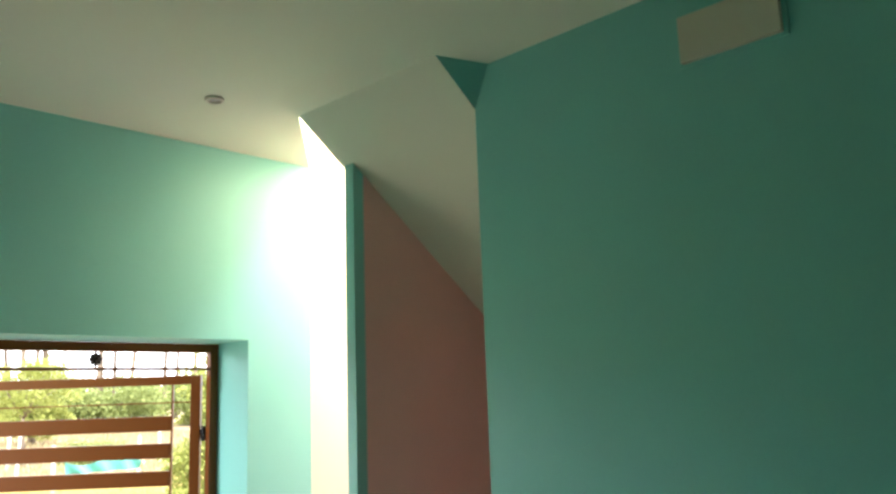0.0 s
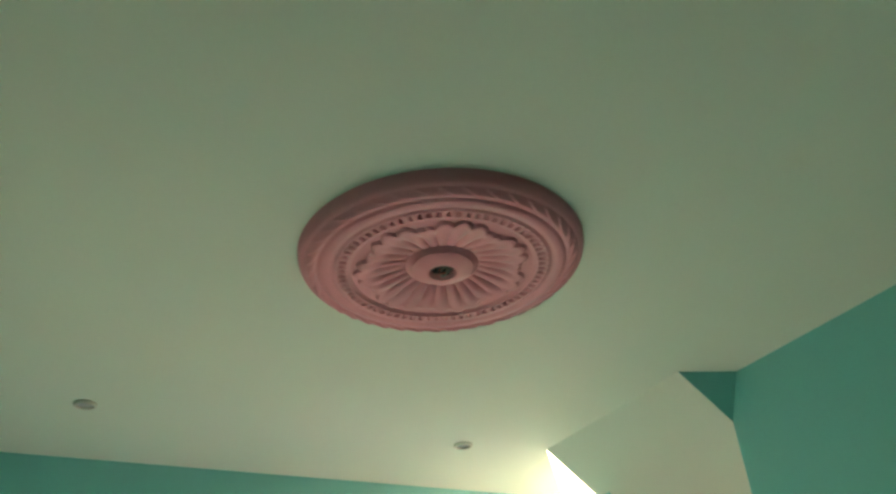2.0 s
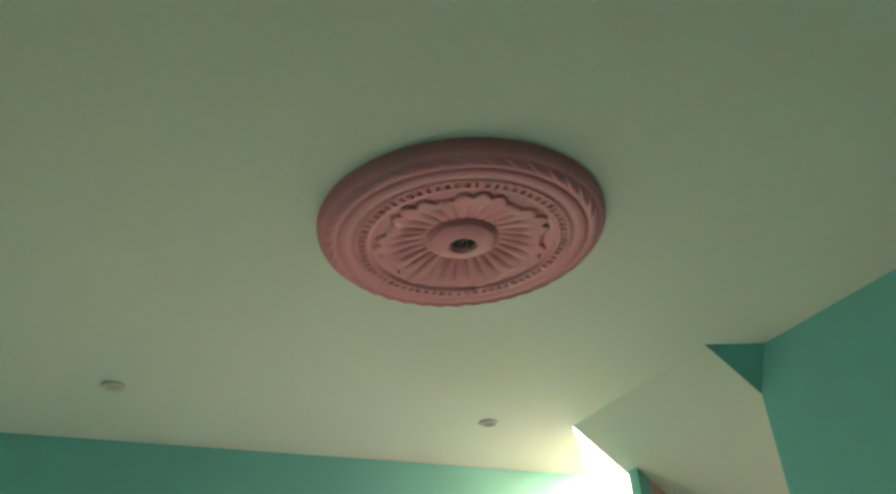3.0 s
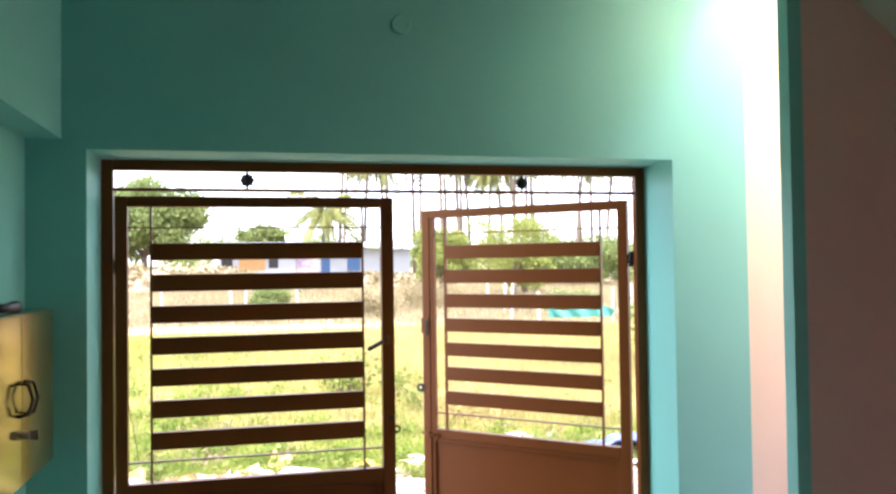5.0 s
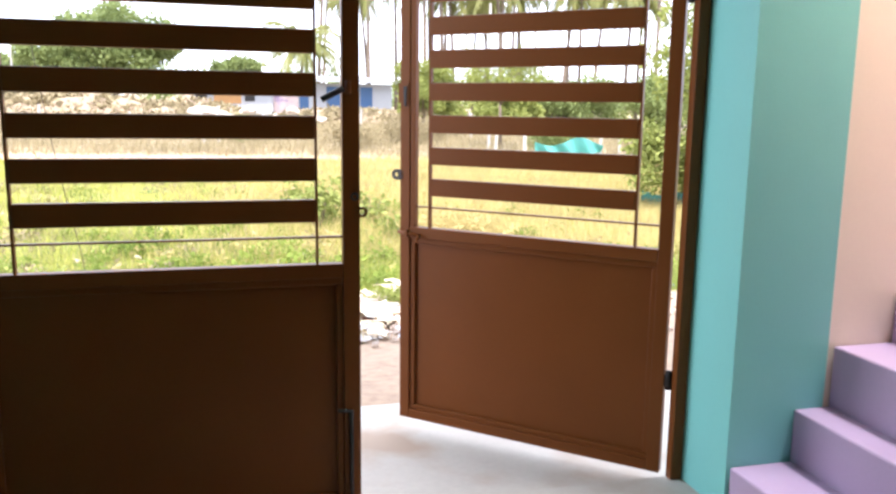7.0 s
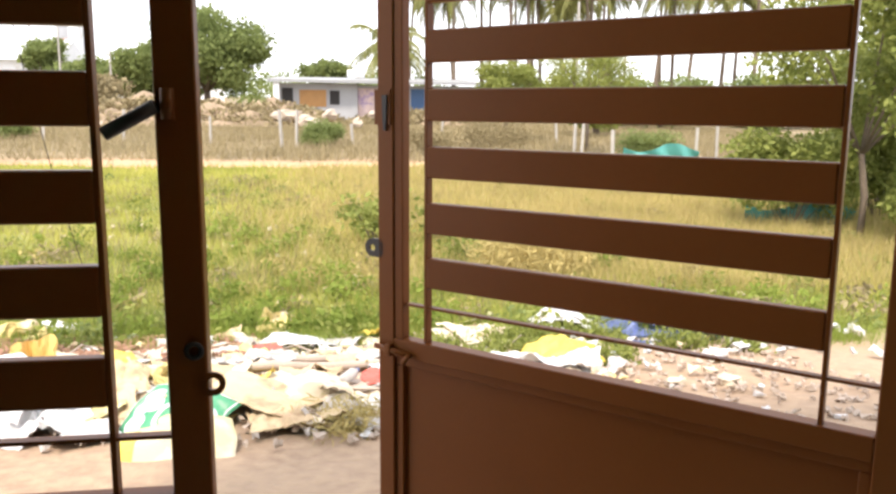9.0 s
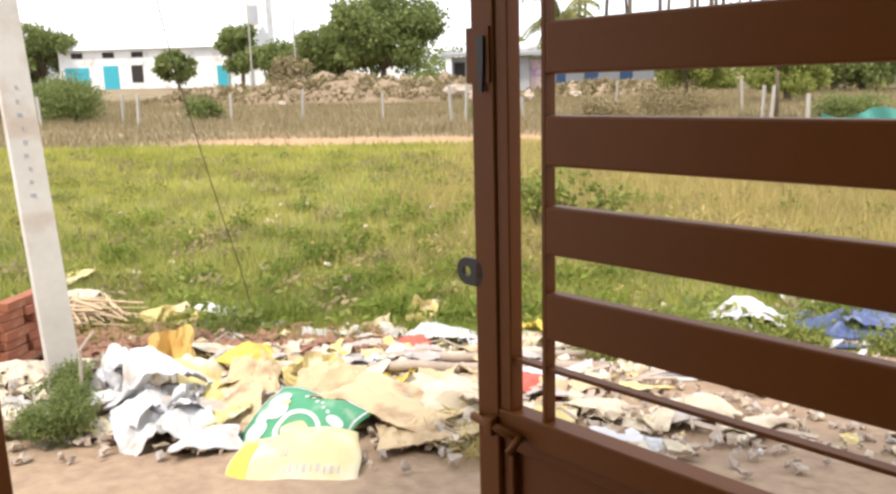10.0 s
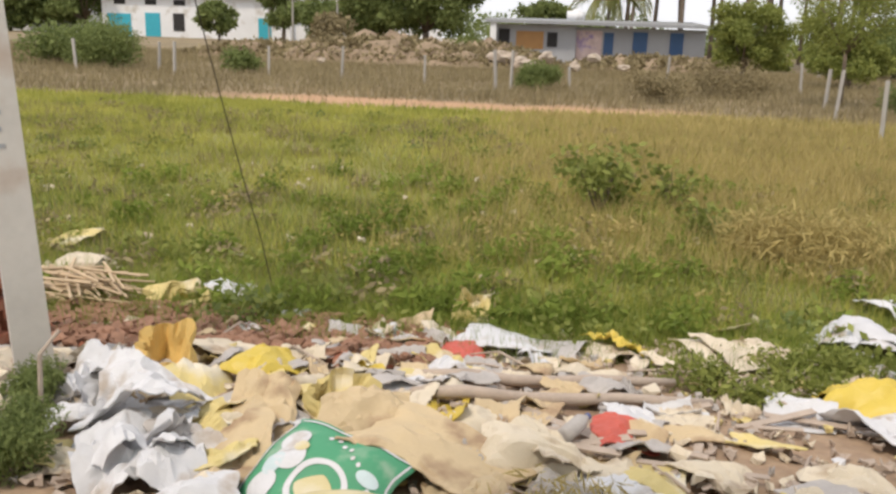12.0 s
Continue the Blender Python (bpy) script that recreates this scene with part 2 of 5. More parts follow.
# the lower flight
NOSE = [(2.372, 0.141), (2.60, 0.325), (2.735, 0.537), (2.965, 0.712)]
while NOSE[-1][0] < 4.3:
    NOSE.append((NOSE[-1][0] + 0.20, NOSE[-1][1] + 0.178))
stairs = tagged(empty("staircase"), "lilac painted concrete stairs beside the gate wall", "stairs", kind="structure")
for i, (x, z) in enumerate(NOSE):
    nx = NOSE[i + 1][0] if i + 1 < len(NOSE) else XE
    low = -0.012 if i == 0 else NOSE[i - 1][1]
    part("step", box(x, nx + (0.06 if nx < XE else 0), -0.622, -0.003, low - 0.06 if i else low, z, 0.007), LILAC, stairs)

# ---- the gate ----
gate_frame = tagged(empty("gate_frame"), "dark brown steel gate frame with a scrolled transom", "gate frame", kind="structure")
FY0, FY1 = 0.262, 0.300
for n, a in (("jamb", (0.003, 0.047, FY0, FY1, -0.024, H - 0.003)), ("jamb", (W - 0.047, W - 0.003, FY0, FY1, -0.024, H - 0.003)),
             ("head", (0.047, W - 0.047, FY0, FY1, H - 0.045, H - 0.003)), ("transom_bar", (0.047, W - 0.047, FY0 + 0.008, FY1 - 0.008, 1.998, 2.012))):
    part(n, box(*a, 0.003), BROWN, gate_frame)


def flower(x, z):
    bm = bmesh.new()
    for k in range(8):
        a = math.pi * k / 4
        bmesh.ops.create_icosphere(bm, subdivisions=1, radius=0.011, matrix=Matrix.Translation((x + 0.021 * math.cos(a), FY0 + 0.018, z + 0.021 * math.sin(a))))
    bmesh.ops.create_icosphere(bm, subdivisions=2, radius=0.017, matrix=Matrix.Translation((x, FY0 + 0.018, z)))
    rod((x, FY0 + 0.018, 2.008), (x, FY0 + 0.018, H - 0.04), 0.005, 8, bm=bm)
    return bm


part("flower_boss", flower(0.569, 2.047), DARKIRON, gate_frame, "cast iron flower boss", True)
part("flower_boss", flower(1.768, 2.047), DARKIRON, gate_frame, "cast iron flower boss", True)


def scroll(cx, z, turn):
    pts = []
    for k in range(34):
        a = k / 33 * 3.3 * math.pi
        r = 0.026 * (1 - k / 36)
        pts.append((cx + turn * (r * math.cos(a) - 0.026), FY0 + 0.018, z + r * math.sin(a)))
    return tube(pts, [0.004] * len(pts), 6)


part("scroll", scroll(1.245, 2.046, 1), BROWN, gate_frame, "thin iron scroll", True)
part("scroll", scroll(1.275, 2.046, -1), BROWN, gate_frame, "thin iron scroll", True)

LW, RW = 1.128, 1.125      # widths of the leaves
SLATS = [1.717 - 0.1274 * k for k in range(7)]
FOOT, RAIL, HEAD = -0.012, 0.8215, 1.978   # foot, top of the middle rail, head of a leaf


def gate_leaf(label, mirror, LW, inner):
    """A leaf on its hinge line, lying along x; mirror -1 lets it run the other way. inner: width of a stop strip beside the free stile."""
    leaf = tagged(empty("gate_leaf"), label, "gate", "leaves of the gate")

    def bx(x0, x1, y0, y1, z0, z1, bevel=0.003):
        return box(min(mirror * x0, mirror * x1), max(mirror * x0, mirror * x1), y0, y1, z0, z1, bevel)
    D = 0.019
    free = LW - 0.054 if not inner else LW - 0.046
    end = free - inner
    part("stile", bx(0.0, 0.048, -D, D, FOOT, HEAD), BROWN, leaf)
    part("stile", bx(free, LW, -D, D, FOOT, HEAD), BROWN, leaf)
    if inner:
        part("stop_strip", bx(end, free, -D + 0.004, D - 0.006, RAIL, HEAD - 0.044, 0.002), BROWN, leaf)
    part("rail", bx(0.048, free, -D, D, HEAD - 0.044, HEAD), BROWN, leaf)
    part("rail", bx(0.048, free, -D, D, RAIL - 0.046, RAIL), BROWN, leaf)
    part("rail", bx(0.048, free, -D, D, FOOT, FOOT + 0.042), BROWN, leaf)
    panel = part("panel", bx(0.044, free + 0.004, 0.004, 0.008, FOOT + 0.038, RAIL - 0.042, 0), BROWN, leaf, "plain sheet steel lower panel")
    lo, hi = FOOT + 0.042, RAIL - 0.046
    for z0, z1, x0, x1 in ((hi - 0.022, hi, 0.048, free), (lo, lo + 0.020, 0.048, free), (lo + 0.020, hi - 0.022, 0.048, 0.068), (lo + 0.020, hi - 0.022, free - 0.022, free)):
        part("panel_trim", bx(x0, x1, -0.010, 0.003, z0, z1, 0.003), BROWN, panel)
    for x in (0.136, LW - 0.133):
        part("upright_bar", bx(x - 0.004, x + 0.004, -0.011, 0.011, RAIL, HEAD - 0.044, 0.001), BROWN, leaf)
    for z in (1.850, 0.905):
        part("cross_bar", bx(0.048, end, -0.009, 0.009, z - 0.003, z + 0.003, 0.001), BROWN, leaf)
    for z in SLATS:
        part("slat", bx(0.140, LW - 0.137, -0.0125, 0.0125, z, z + 0.071, 0.004), BROWN, leaf)
    for z in (1.70, 0.345):
        b = bmesh.new()
        rod((mirror * -0.013, -0.005, z - 0.035), (mirror * -0.013, -0.005, z + 0.035), 0.011, 12, bm=b)
        box(min(0, mirror * -0.013), max(0, mirror * -0.013), -0.014, 0.004, z - 0.02, z + 0.02, bm=b)
        part("hinge", b, DARKIRON, leaf, "dark barrel hinge", True)
    return leaf


def eye_plate(cx, cz, turn, grow=1.0):
    """A round-nosed lug of flat iron with a padlock hole, its tail running under the stile."""
    bm = bmesh.new()
    rows = []
    for k in range(28):
        a = 2 * math.pi * k / 28
        co, si = math.cos(a), math.sin(a)
        far = 0.021 * grow if turn * co >= -0.1 else min(0.034 * grow, 0.021 * grow / max(0.35, abs(si)))
        rows.append([bm.verts.new((cx + r_ * co, y_, cz + r_ * si)) for r_, y_ in ((0.0085, -0.019), (far, -0.019), (far, -0.013), (0.0085, -0.013))])
    for r0, r1 in zip(rows, rows[1:] + rows[:1]):
        for k in range(4):
            bm.faces.new((r0[k], r0[(k + 1) % 4], r1[(k + 1) % 4], r1[k]))
    bmesh.ops.recalc_face_normals(bm, faces=bm.faces[:])
    return bm


left = gate_leaf("dark brown slatted steel gate leaf, closed", 1, LW, 0)
left.matrix_basis = pose(0.052, 0.284, 0, 0, 0, 0.3)
right = gate_leaf("red-brown slatted steel gate leaf standing half open", -1, RW, 0.024)
right.matrix_basis = pose(2.298, 0.316, 0, 0, 0, -43.0)

# fittings of the closed leaf: sliding bolt with its lever, lugs for the padlock
b = rod((LW - 0.050, -0.030, 1.362), (LW - 0.116, -0.024, 1.326), 0.0095, 14)
part("bolt_lever", b, DARKIRON, left, "dark round bolt lever", True)
part("bolt_collar", rod((LW - 0.036, -0.024, 1.345), (LW - 0.036, -0.024, 1.385), 0.009, 12), BROWN, left, "painted bolt collar", True)
part("hasp_eye", eye_plate(LW + 0.006, 0.983, 1, 0.8), BROWN, left, "painted iron padlock lug")
ring_b = bmesh.new()
torus(ring_b, (LW - 0.017, -0.021, 1.032), (0, 1, 0), 0.010, 0.0035, 24, 8)
part("hasp_ring", ring_b, DARKIRON, left, "worn iron ring", True)
part("drop_bolt", rod((LW - 0.032, -0.026, 0.05), (LW - 0.032, -0.026, 0.34), 0.007, 10), DARKIRON, left, "dark drop bolt", True)
part("drop_bolt_handle", rod((LW - 0.032, -0.026, 0.336), (LW - 0.075, -0.030, 0.344), 0.006, 10), DARKIRON, left, "dark bolt handle", True)
# fittings of the open leaf
part("hasp_eye", eye_plate(-RW - 0.019, 1.034, -1, 1.05), DARKIRON, right, "dark iron padlock lug")
part("latch_plate", prism([(-RW - 0.006, -0.0225), (-RW + 0.04, -0.0225), (-RW + 0.04, -0.0192), (-RW - 0.006, -0.0192)], 1.325, 1.405), BROWN, right, "painted latch plate")
# tapered latch tongue; the shadow on it is carried by its dark colour
b = bmesh.new()
for z0, z1, w0, w1 in ((1.352, 1.392, 0.006, 0.007), (1.312, 1.352, 0.003, 0.006)):
    vs = [b.verts.new((-RW + 0.026 + sx * w_, y_, z_)) for y_ in (-0.0226, -0.027) for sx, w_, z_ in ((-1, w0, z0), (1, w0, z0), (1, w1, z1), (-1, w1, z1))]
    for q in ((0, 1, 2, 3), (7, 6, 5, 4), (0, 4, 5, 1), (1, 5, 6, 2), (2, 6, 7, 3), (3, 7, 4, 0)):
        b.faces.new([vs[k] for k in q])
bmesh.ops.recalc_face_normals(b, faces=b.faces[:])
part("latch_tongue", b, DARKIRON, right, "tapered latch tongue, its shade put into the dark colour")
part("tower_bolt", rod((-RW + 0.10, -0.027, 0.788), (-RW - 0.004, -0.027, 0.797), 0.007, 10), BROWN, right, "painted tower bolt", True)
part("bolt_keeper", box(-RW + 0.028, -RW + 0.046, -0.036, -0.0192, 0.778, 0.808, 0.003), BROWN, right, "painted bolt keeper")
part("bolt_knob", tube([(-RW + 0.095, -0.027, 0.789), (-RW + 0.100, -0.043, 0.783), (-RW + 0.096, -0.052, 0.772)], [0.006, 0.006, 0.007], 8), BROWN, right, "painted bolt knob", True)

# ---- outdoors: ground ----
KY = (-5, 0.3, 1.3, 2.6, 3.6, 5, 6.5, 8, 3000)
KZ = (-0.085, -0.085, -0.10, -0.28, -0.42, -0.58, -0.74, -0.80, -0.80)


def lift(x, y):
    """The slow rise of the land away from the gate, and its fall to one side."""
    return (0.0178 * (y - 0.3) - 0.0087 * (x - 1.4) - 0.012) * np.clip((y - 1.4) / 1.2, 0, 1)


def ground_z(x, y):
    return float(np.interp(y, KY, KZ) + lift(x, y)) + 0.13 * math.exp(-((x - 0.3) / 1.3) ** 2 - ((y - 4.3) / 0.75) ** 2)


def bumpy(x, y):
    if y < 0.7 or y > 60:
        return ground_z(x, y)
    return ground_z(x, y) + 0.035 * noise.noise(Vector((x * 1.3, y * 1.3, 0))) + 0.015 * noise.noise(Vector((x * 5, y * 5, 3)))


GROUND = bpy.data.materials.new("field_ground")
GROUND.use_nodes = True
gn, gl = GROUND.node_tree.nodes, GROUND.node_tree.links
gb = gn["Principled BSDF"]
gb.inputs["Roughness"].default_value = 0.95
gtc = gn.new("ShaderNodeTexCoord")
gsep = gn.new("ShaderNodeSeparateXYZ")
gl.new(gtc.outputs["Object"], gsep.inputs[0])


def gnoise(scale, detail=5):
    k = gn.new("ShaderNodeTexNoise")
    k.inputs["Scale"].default_value, k.inputs["Detail"].default_value = scale, detail
    gl.new(gtc.outputs["Object"], k.inputs["Vector"])
    return k.outputs["Fac"]


def gmath(op, a, b):
    k = gn.new("ShaderNodeMath")
    k.operation = op
    for i, v in enumerate((a, b)):
        if isinstance(v, (int, float)):
            k.inputs[i].default_value = v
        else:
            gl.new(v, k.inputs[i])
    return k.outputs[0]


def gmix(f, a, b):
    k = gn.new("ShaderNodeMix")
    k.data_type = "RGBA"
    for i, v in ((0, f), (6, a), (7, b)):
        if isinstance(v, tuple):
            k.inputs[i].default_value = (*v, 1)
        else:
            gl.new(v, k.inputs[i])
    return k.outputs[2]


def gstep(v, a, b):
    k = gn.new("ShaderNodeMapRange")
    k.inputs["From Min"].default_value, k.inputs["From Max"].default_value = a, b
    gl.new(v, k.inputs["Value"])
    return k.outputs[0]


wob = gmath("MULTIPLY", gmath("SUBTRACT", gnoise(0.35), 0.5), 3.5)
gy = gmath("ADD", gsep.outputs["Y"], wob)
fine_n, mid_n = gnoise(14, 6), gnoise(1.6, 5)
soil_c = gmix(mid_n, (0.20, 0.12, 0.075), (0.42, 0.31, 0.22))
soil_c = gmix(gstep(fine_n, 0.35, 0.65), soil_c, (0.38, 0.27, 0.18))
grass_c = gmix(gstep(gnoise(0.7), 0.35, 0.65), (0.14, 0.175, 0.035), (0.29, 0.28, 0.09))
grass_c = gmix(gstep(fine_n, 0.45, 0.7), grass_c, (0.24, 0.20, 0.08))
dry_c = gmix(gstep(gnoise(0.4), 0.4, 0.6), (0.18, 0.14, 0.075), (0.28, 0.215, 0.125))
strip_c = gmix(mid_n, (0.42, 0.24, 0.13), (0.50, 0.32, 0.19))
c = gmix(gstep(gy, 5.2, 6.6), soil_c, grass_c)
c = gmix(gstep(gy, 23.4, 24.2), c, dry_c)
gx = gmath("ADD", gsep.outputs["X"], wob)
band = gmath("MULTIPLY", gmath("MULTIPLY", gstep(gy, 23.4, 24.0), gstep(gy, 27.4, 25.8)), gmath("MULTIPLY", gstep(gx, -10.0, -6.5), gstep(gx, 7.0, 4.0)))
c = gmix(band, c, strip_c)
# pale worn lane beside the field
lane = gmath("MULTIPLY", gstep(gmath("ADD", gsep.outputs["Y"], gmath("MULTIPLY", gsep.outputs["X"], 0.9)), 2.75, 2.45), gstep(gmath("ADD", gsep.outputs["X"], gmath("MULTIPLY", mid_n, 0.4)), -2.55, -2.85))
c = gmix(lane, c, gmix(fine_n, (0.46, 0.44, 0.41), (0.58, 0.56, 0.53)))
gl.new(c, gb.inputs["Base Color"])
gbump = gn.new("ShaderNodeBump")
gbump.inputs["Strength"].default_value, gbump.inputs["Distance"].default_value = 0.7, 0.03
gl.new(fine_n, gbump.inputs["Height"])
gl.new(gbump.outputs[0], gb.inputs["Normal"])

gxs = np.concatenate([np.linspace(-400, -60, 8), np.linspace(-50, -9, 14), np.linspace(-8, 10, 91), np.linspace(11, 50, 14), np.linspace(60, 400, 8)])
gys = np.concatenate([[0.299], np.linspace(0.45, 9, 62), np.linspace(9.5, 60, 44), np.linspace(75, 400, 12)])
gv = [(x, y, bumpy(x, y)) for y in gys for x in gxs]
gw = len(gxs)
gf = [(j * gw + i, j * gw + i + 1, (j + 1) * gw + i + 1, (j + 1) * gw + i) for j in range(len(gys) - 1) for i in range(gw - 1)]
tagged(new("ground", arrays("ground", gv, gf, GROUND, True)), "sloping soil running into a weedy green field", kind="structure")
setting("gate_apron", solid([(-0.5, 0.304, -0.2), (3.0, 0.304, -0.2), (3.1, 1.42, -0.2), (-0.6, 1.35, -0.2), (-0.5, 0.304, -0.052), (3.0, 0.304, -0.052), (3.1, 1.42, -0.078), (-0.6, 1.35, -0.078)],
    [(0, 1, 2, 3), (4, 5, 6, 7), (0, 1, 5, 4), (1, 2, 6, 5), (2, 3, 7, 6), (3, 0, 4, 7)]), CONC, "rough concrete apron before the gate")

# ---- foliage ----
LEAF = surf("tree_leaves", ((0.115, 0.155, 0.05), (0.28, 0.33, 0.12)), 0.6, var=0.1, coarse=0.5, fine=5, bump=0, island=0.8, through_leaf=0.45, spec=0.15)
LEAFLIGHT = surf("light_leaves", ((0.14, 0.18, 0.04), (0.33, 0.35, 0.10)), 0.6, var=0.1, coarse=0.5, fine=5, bump=0, island=0.8, through_leaf=0.35, spec=0.15)
PALMLEAF = surf("palm_leaves", ((0.09, 0.12, 0.035), (0.30, 0.29, 0.10)), 0.5, var=0.1, coarse=0.3, fine=5, bump=0, island=0.9, through_leaf=0.3, spec=0.15)
GRASS = surf("field_grass", ((0.19, 0.245, 0.04), (0.58, 0.53, 0.15)), 0.8, var=0.15, coarse=0.45, fine=1.8, bump=0, island=0.22, through_leaf=0.4, spec=0.15)
LUSH = surf("lush_grass", ((0.08, 0.135, 0.02), (0.31, 0.37, 0.08)), 0.8, var=0.15, coarse=0.6, fine=2.5, bump=0, island=0.25, through_leaf=0.4, spec=0.15)
DRYG = surf("dry_weeds", ((0.18, 0.145, 0.08), (0.36, 0.30, 0.17)), 0.8, var=0.12, coarse=0.3, fine=3, bump=0, island=0.9, through_leaf=0.2, spec=0.15)
STRAW = surf("golden_straw_grass", ((0.32, 0.26, 0.10), (0.58, 0.47, 0.20)), 0.7, var=0.15, coarse=0.5, fine=3, bump=0, island=0.5, through_leaf=0.3, spec=0.15)
BARK = surf("grey_bark", (0.17, 0.13, 0.095), 0.9, var=0.3, coarse=4, fine=30, bump=0.6, dist=0.02)
rng = np.random.default_rng(7)


def leaf_cloud(centres, radii, count, size, flat=0.75, long=1.9):
    """Leaves (four-cornered) scattered through balls round the centres."""
    centres, radii = np.asarray(centres, float), np.asarray(radii, float)
    pick = rng.choice(len(centres), count, p=radii ** 2 / np.sum(radii ** 2))
    d = rng.normal(size=(count, 3))
    d /= np.linalg.norm(d, axis=1)[:, None]
    d *= (rng.random(count) ** 0.45)[:, None] * radii[pick][:, None]
    d[:, 2] *= flat
    p = centres[pick] + d
    a = rng.normal(size=(count, 3))
    a[:, 2] -= 0.3
    a /= np.linalg.norm(a, axis=1)[:, None]
    b = np.cross(a, rng.normal(size=(count, 3)))
    b /= np.linalg.norm(b, axis=1)[:, None]
    s = size * rng.uniform(0.6, 1.4, count)[:, None]
    v = np.stack([p, p + a * s * long * 0.5 + b * s * 0.5, p + a * s * long, p + a * s * long * 0.5 - b * s * 0.5], 1).reshape(-1, 3)
    return v, np.arange(4 * count).reshape(-1, 4)


def broad_tree(x, y, tall, wide, label, leaves=5000, size=0.22, material=None, trunk_r=0.16, low=0.35, lobes=26):
    z0 = ground_z(x, y)
    tree = tagged(empty("tree", (x, y, z0)), label, "tree")
    fork = tall * low
    bm = tube([(0, 0, -0.1), (0.06 * tall * 0.1, 0, fork * 0.5), (0, 0.03 * tall, fork)], [trunk_r * 1.3, trunk_r, trunk_r * 0.8], 9)
    cs, rs = [], []
    for k in range(lobes):
        a, u = rng.uniform(0, 2 * math.pi), rng.uniform(0, 1) ** 0.6
        h = rng.uniform(-0.85, 1.0)
        rr = u * wide * math.sqrt(max(0.1, 1 - 0.8 * h * h))
        cs.append((rr * math.cos(a), rr * math.sin(a), fork + (tall - fork) * (0.5 + 0.42 * h)))
        rs.append(wide * rng.uniform(0.22, 0.42))
    for cpt in cs[:9]:
        tube([(0, 0.03 * tall, fork * 0.95), (cpt[0] * 0.5, cpt[1] * 0.5, fork + (cpt[2] - fork) * 0.6), cpt], [trunk_r * 0.55, trunk_r * 0.3, trunk_r * 0.08], 6, bm)
    part("trunk", bm, BARK, tree, "", True)
    v, f = leaf_cloud(cs, rs, leaves, size)
    crown = new("crown", arrays("crown", v, f, material or LEAF))
    crown.parent = tree
    return tree


def shrub(x, y, wide, tall, label, leaves=900, size=0.05, material=None, name="bush", long=1.9):
    z0 = ground_z(x, y)
    ob = tagged(empty(name, (x, y, z0)), label, "bush")
    bm = bmesh.new()
    cs, rs = [], []
    for k in range(14):
        a, u = rng.uniform(0, 2 * math.pi), rng.uniform(0.1, 1)
        cpt = (u * wide * 0.6 * math.cos(a), u * wide * 0.6 * math.sin(a), tall * rng.uniform(0.3, 0.85))
        tube([(cpt[0] * 0.15, cpt[1] * 0.15, -0.03), (cpt[0] * 0.6, cpt[1] * 0.6, cpt[2] * 0.6), cpt], [size * 0.16, size * 0.12, size * 0.05], 5, bm)
        cs.append(cpt)
        rs.append(wide * rng.uniform(0.25, 0.45))
    tagged(part("stems", bm, BARK, ob), kind="stuff")
    v, f = leaf_cloud(cs, rs, leaves, size, 0.75, long)
    v[:, 2] = np.maximum(v[:, 2], -0.02)
    lo = new("foliage", arrays("foliage", v, f, material or LEAF))
    lo.parent = ob
    return ob


def palm(tall, lean, seed):
    r = np.random.default_rng(seed)
    ob = tagged(empty("palm_tree"), "tall coconut palm with drooping yellow-green fronds", "palm tree", "far row of palms")
    bm = tube([(lean * (k / 8) ** 1.6, 0, tall * k / 8 - (0.3 if k == 0 else 0)) for k in range(9)], [0.24 - 0.014 * k for k in range(9)], 8)
    part("trunk", bm, BARK, ob, "", True)
    vs, fs = [], []
    for k in range(36):
        az, el = r.uniform(0, 2 * math.pi), r.uniform(-0.5, 1.15)
        long = r.uniform(3.5, 5.2)
        p = np.array([lean, 0, tall])
        d = np.array([math.cos(az) * math.cos(el), math.sin(az) * math.cos(el), math.sin(el)])
        side = np.array([-math.sin(az), math.cos(az), 0])
        for j in range(22):
            s = j / 21
            p = p + d * long / 22
            d = d + np.array([0, 0, -0.055 - 0.05 * s])
            d /= np.linalg.norm(d)
            for sg in (-1, 1):
                tip = p + sg * side * (0.85 * (1 - 0.7 * s) * (0.35 + s if s < 0.4 else 1)) + d * 0.28 + np.array([0, 0, -0.5 - 0.45 * r.random()])
                i0 = len(vs)
                vs += [p - d * 0.11, p + d * 0.11, tip]
                fs.append((i0, i0 + 1, i0 + 2))
    fr = new("fronds", arrays("fronds", vs, fs, PALMLEAF))
    fr.parent = ob
    return ob


# ---- trees, far to near ----
palms = [palm(15.2, 0.8, 1), palm(13.4, -1.1, 2), palm(16.8, 0.3, 3)]
spots = [(9.0, 84), (13.5, 79), (17.0, 83), (20.5, 77), (23.5, 84), (27.0, 79), (30.0, 82), (33.5, 78), (37.5, 83), (41.0, 79), (15.5, 92), (25.0, 94), (35.0, 95), (45.0, 84), (21.0, 100), (11.0, 99), (30.5, 101), (18.5, 76), (22.2, 90), (28.6, 88), (32.0, 90), (39.5, 91), (36.0, 76), (43.0, 76), (12.2, 88), (26.0, 75)]
for i, (x, y) in enumerate(spots):
    m = pose(x, y, ground_z(x, y), 0, 0, (i * 73) % 360) @ Matrix.Scale(1, 4)
    if i < 3:
        palms[i].matrix_basis = m
    else:
        copy_thing(palms[i % 3], m)
lone = palm(6.6, 0.4, 9)
lone["label"] = "short coconut palm seen beyond the low shed"
lone.matrix_basis = pose(6.9, 80, ground_z(6.9, 80), 0, 0, 40)

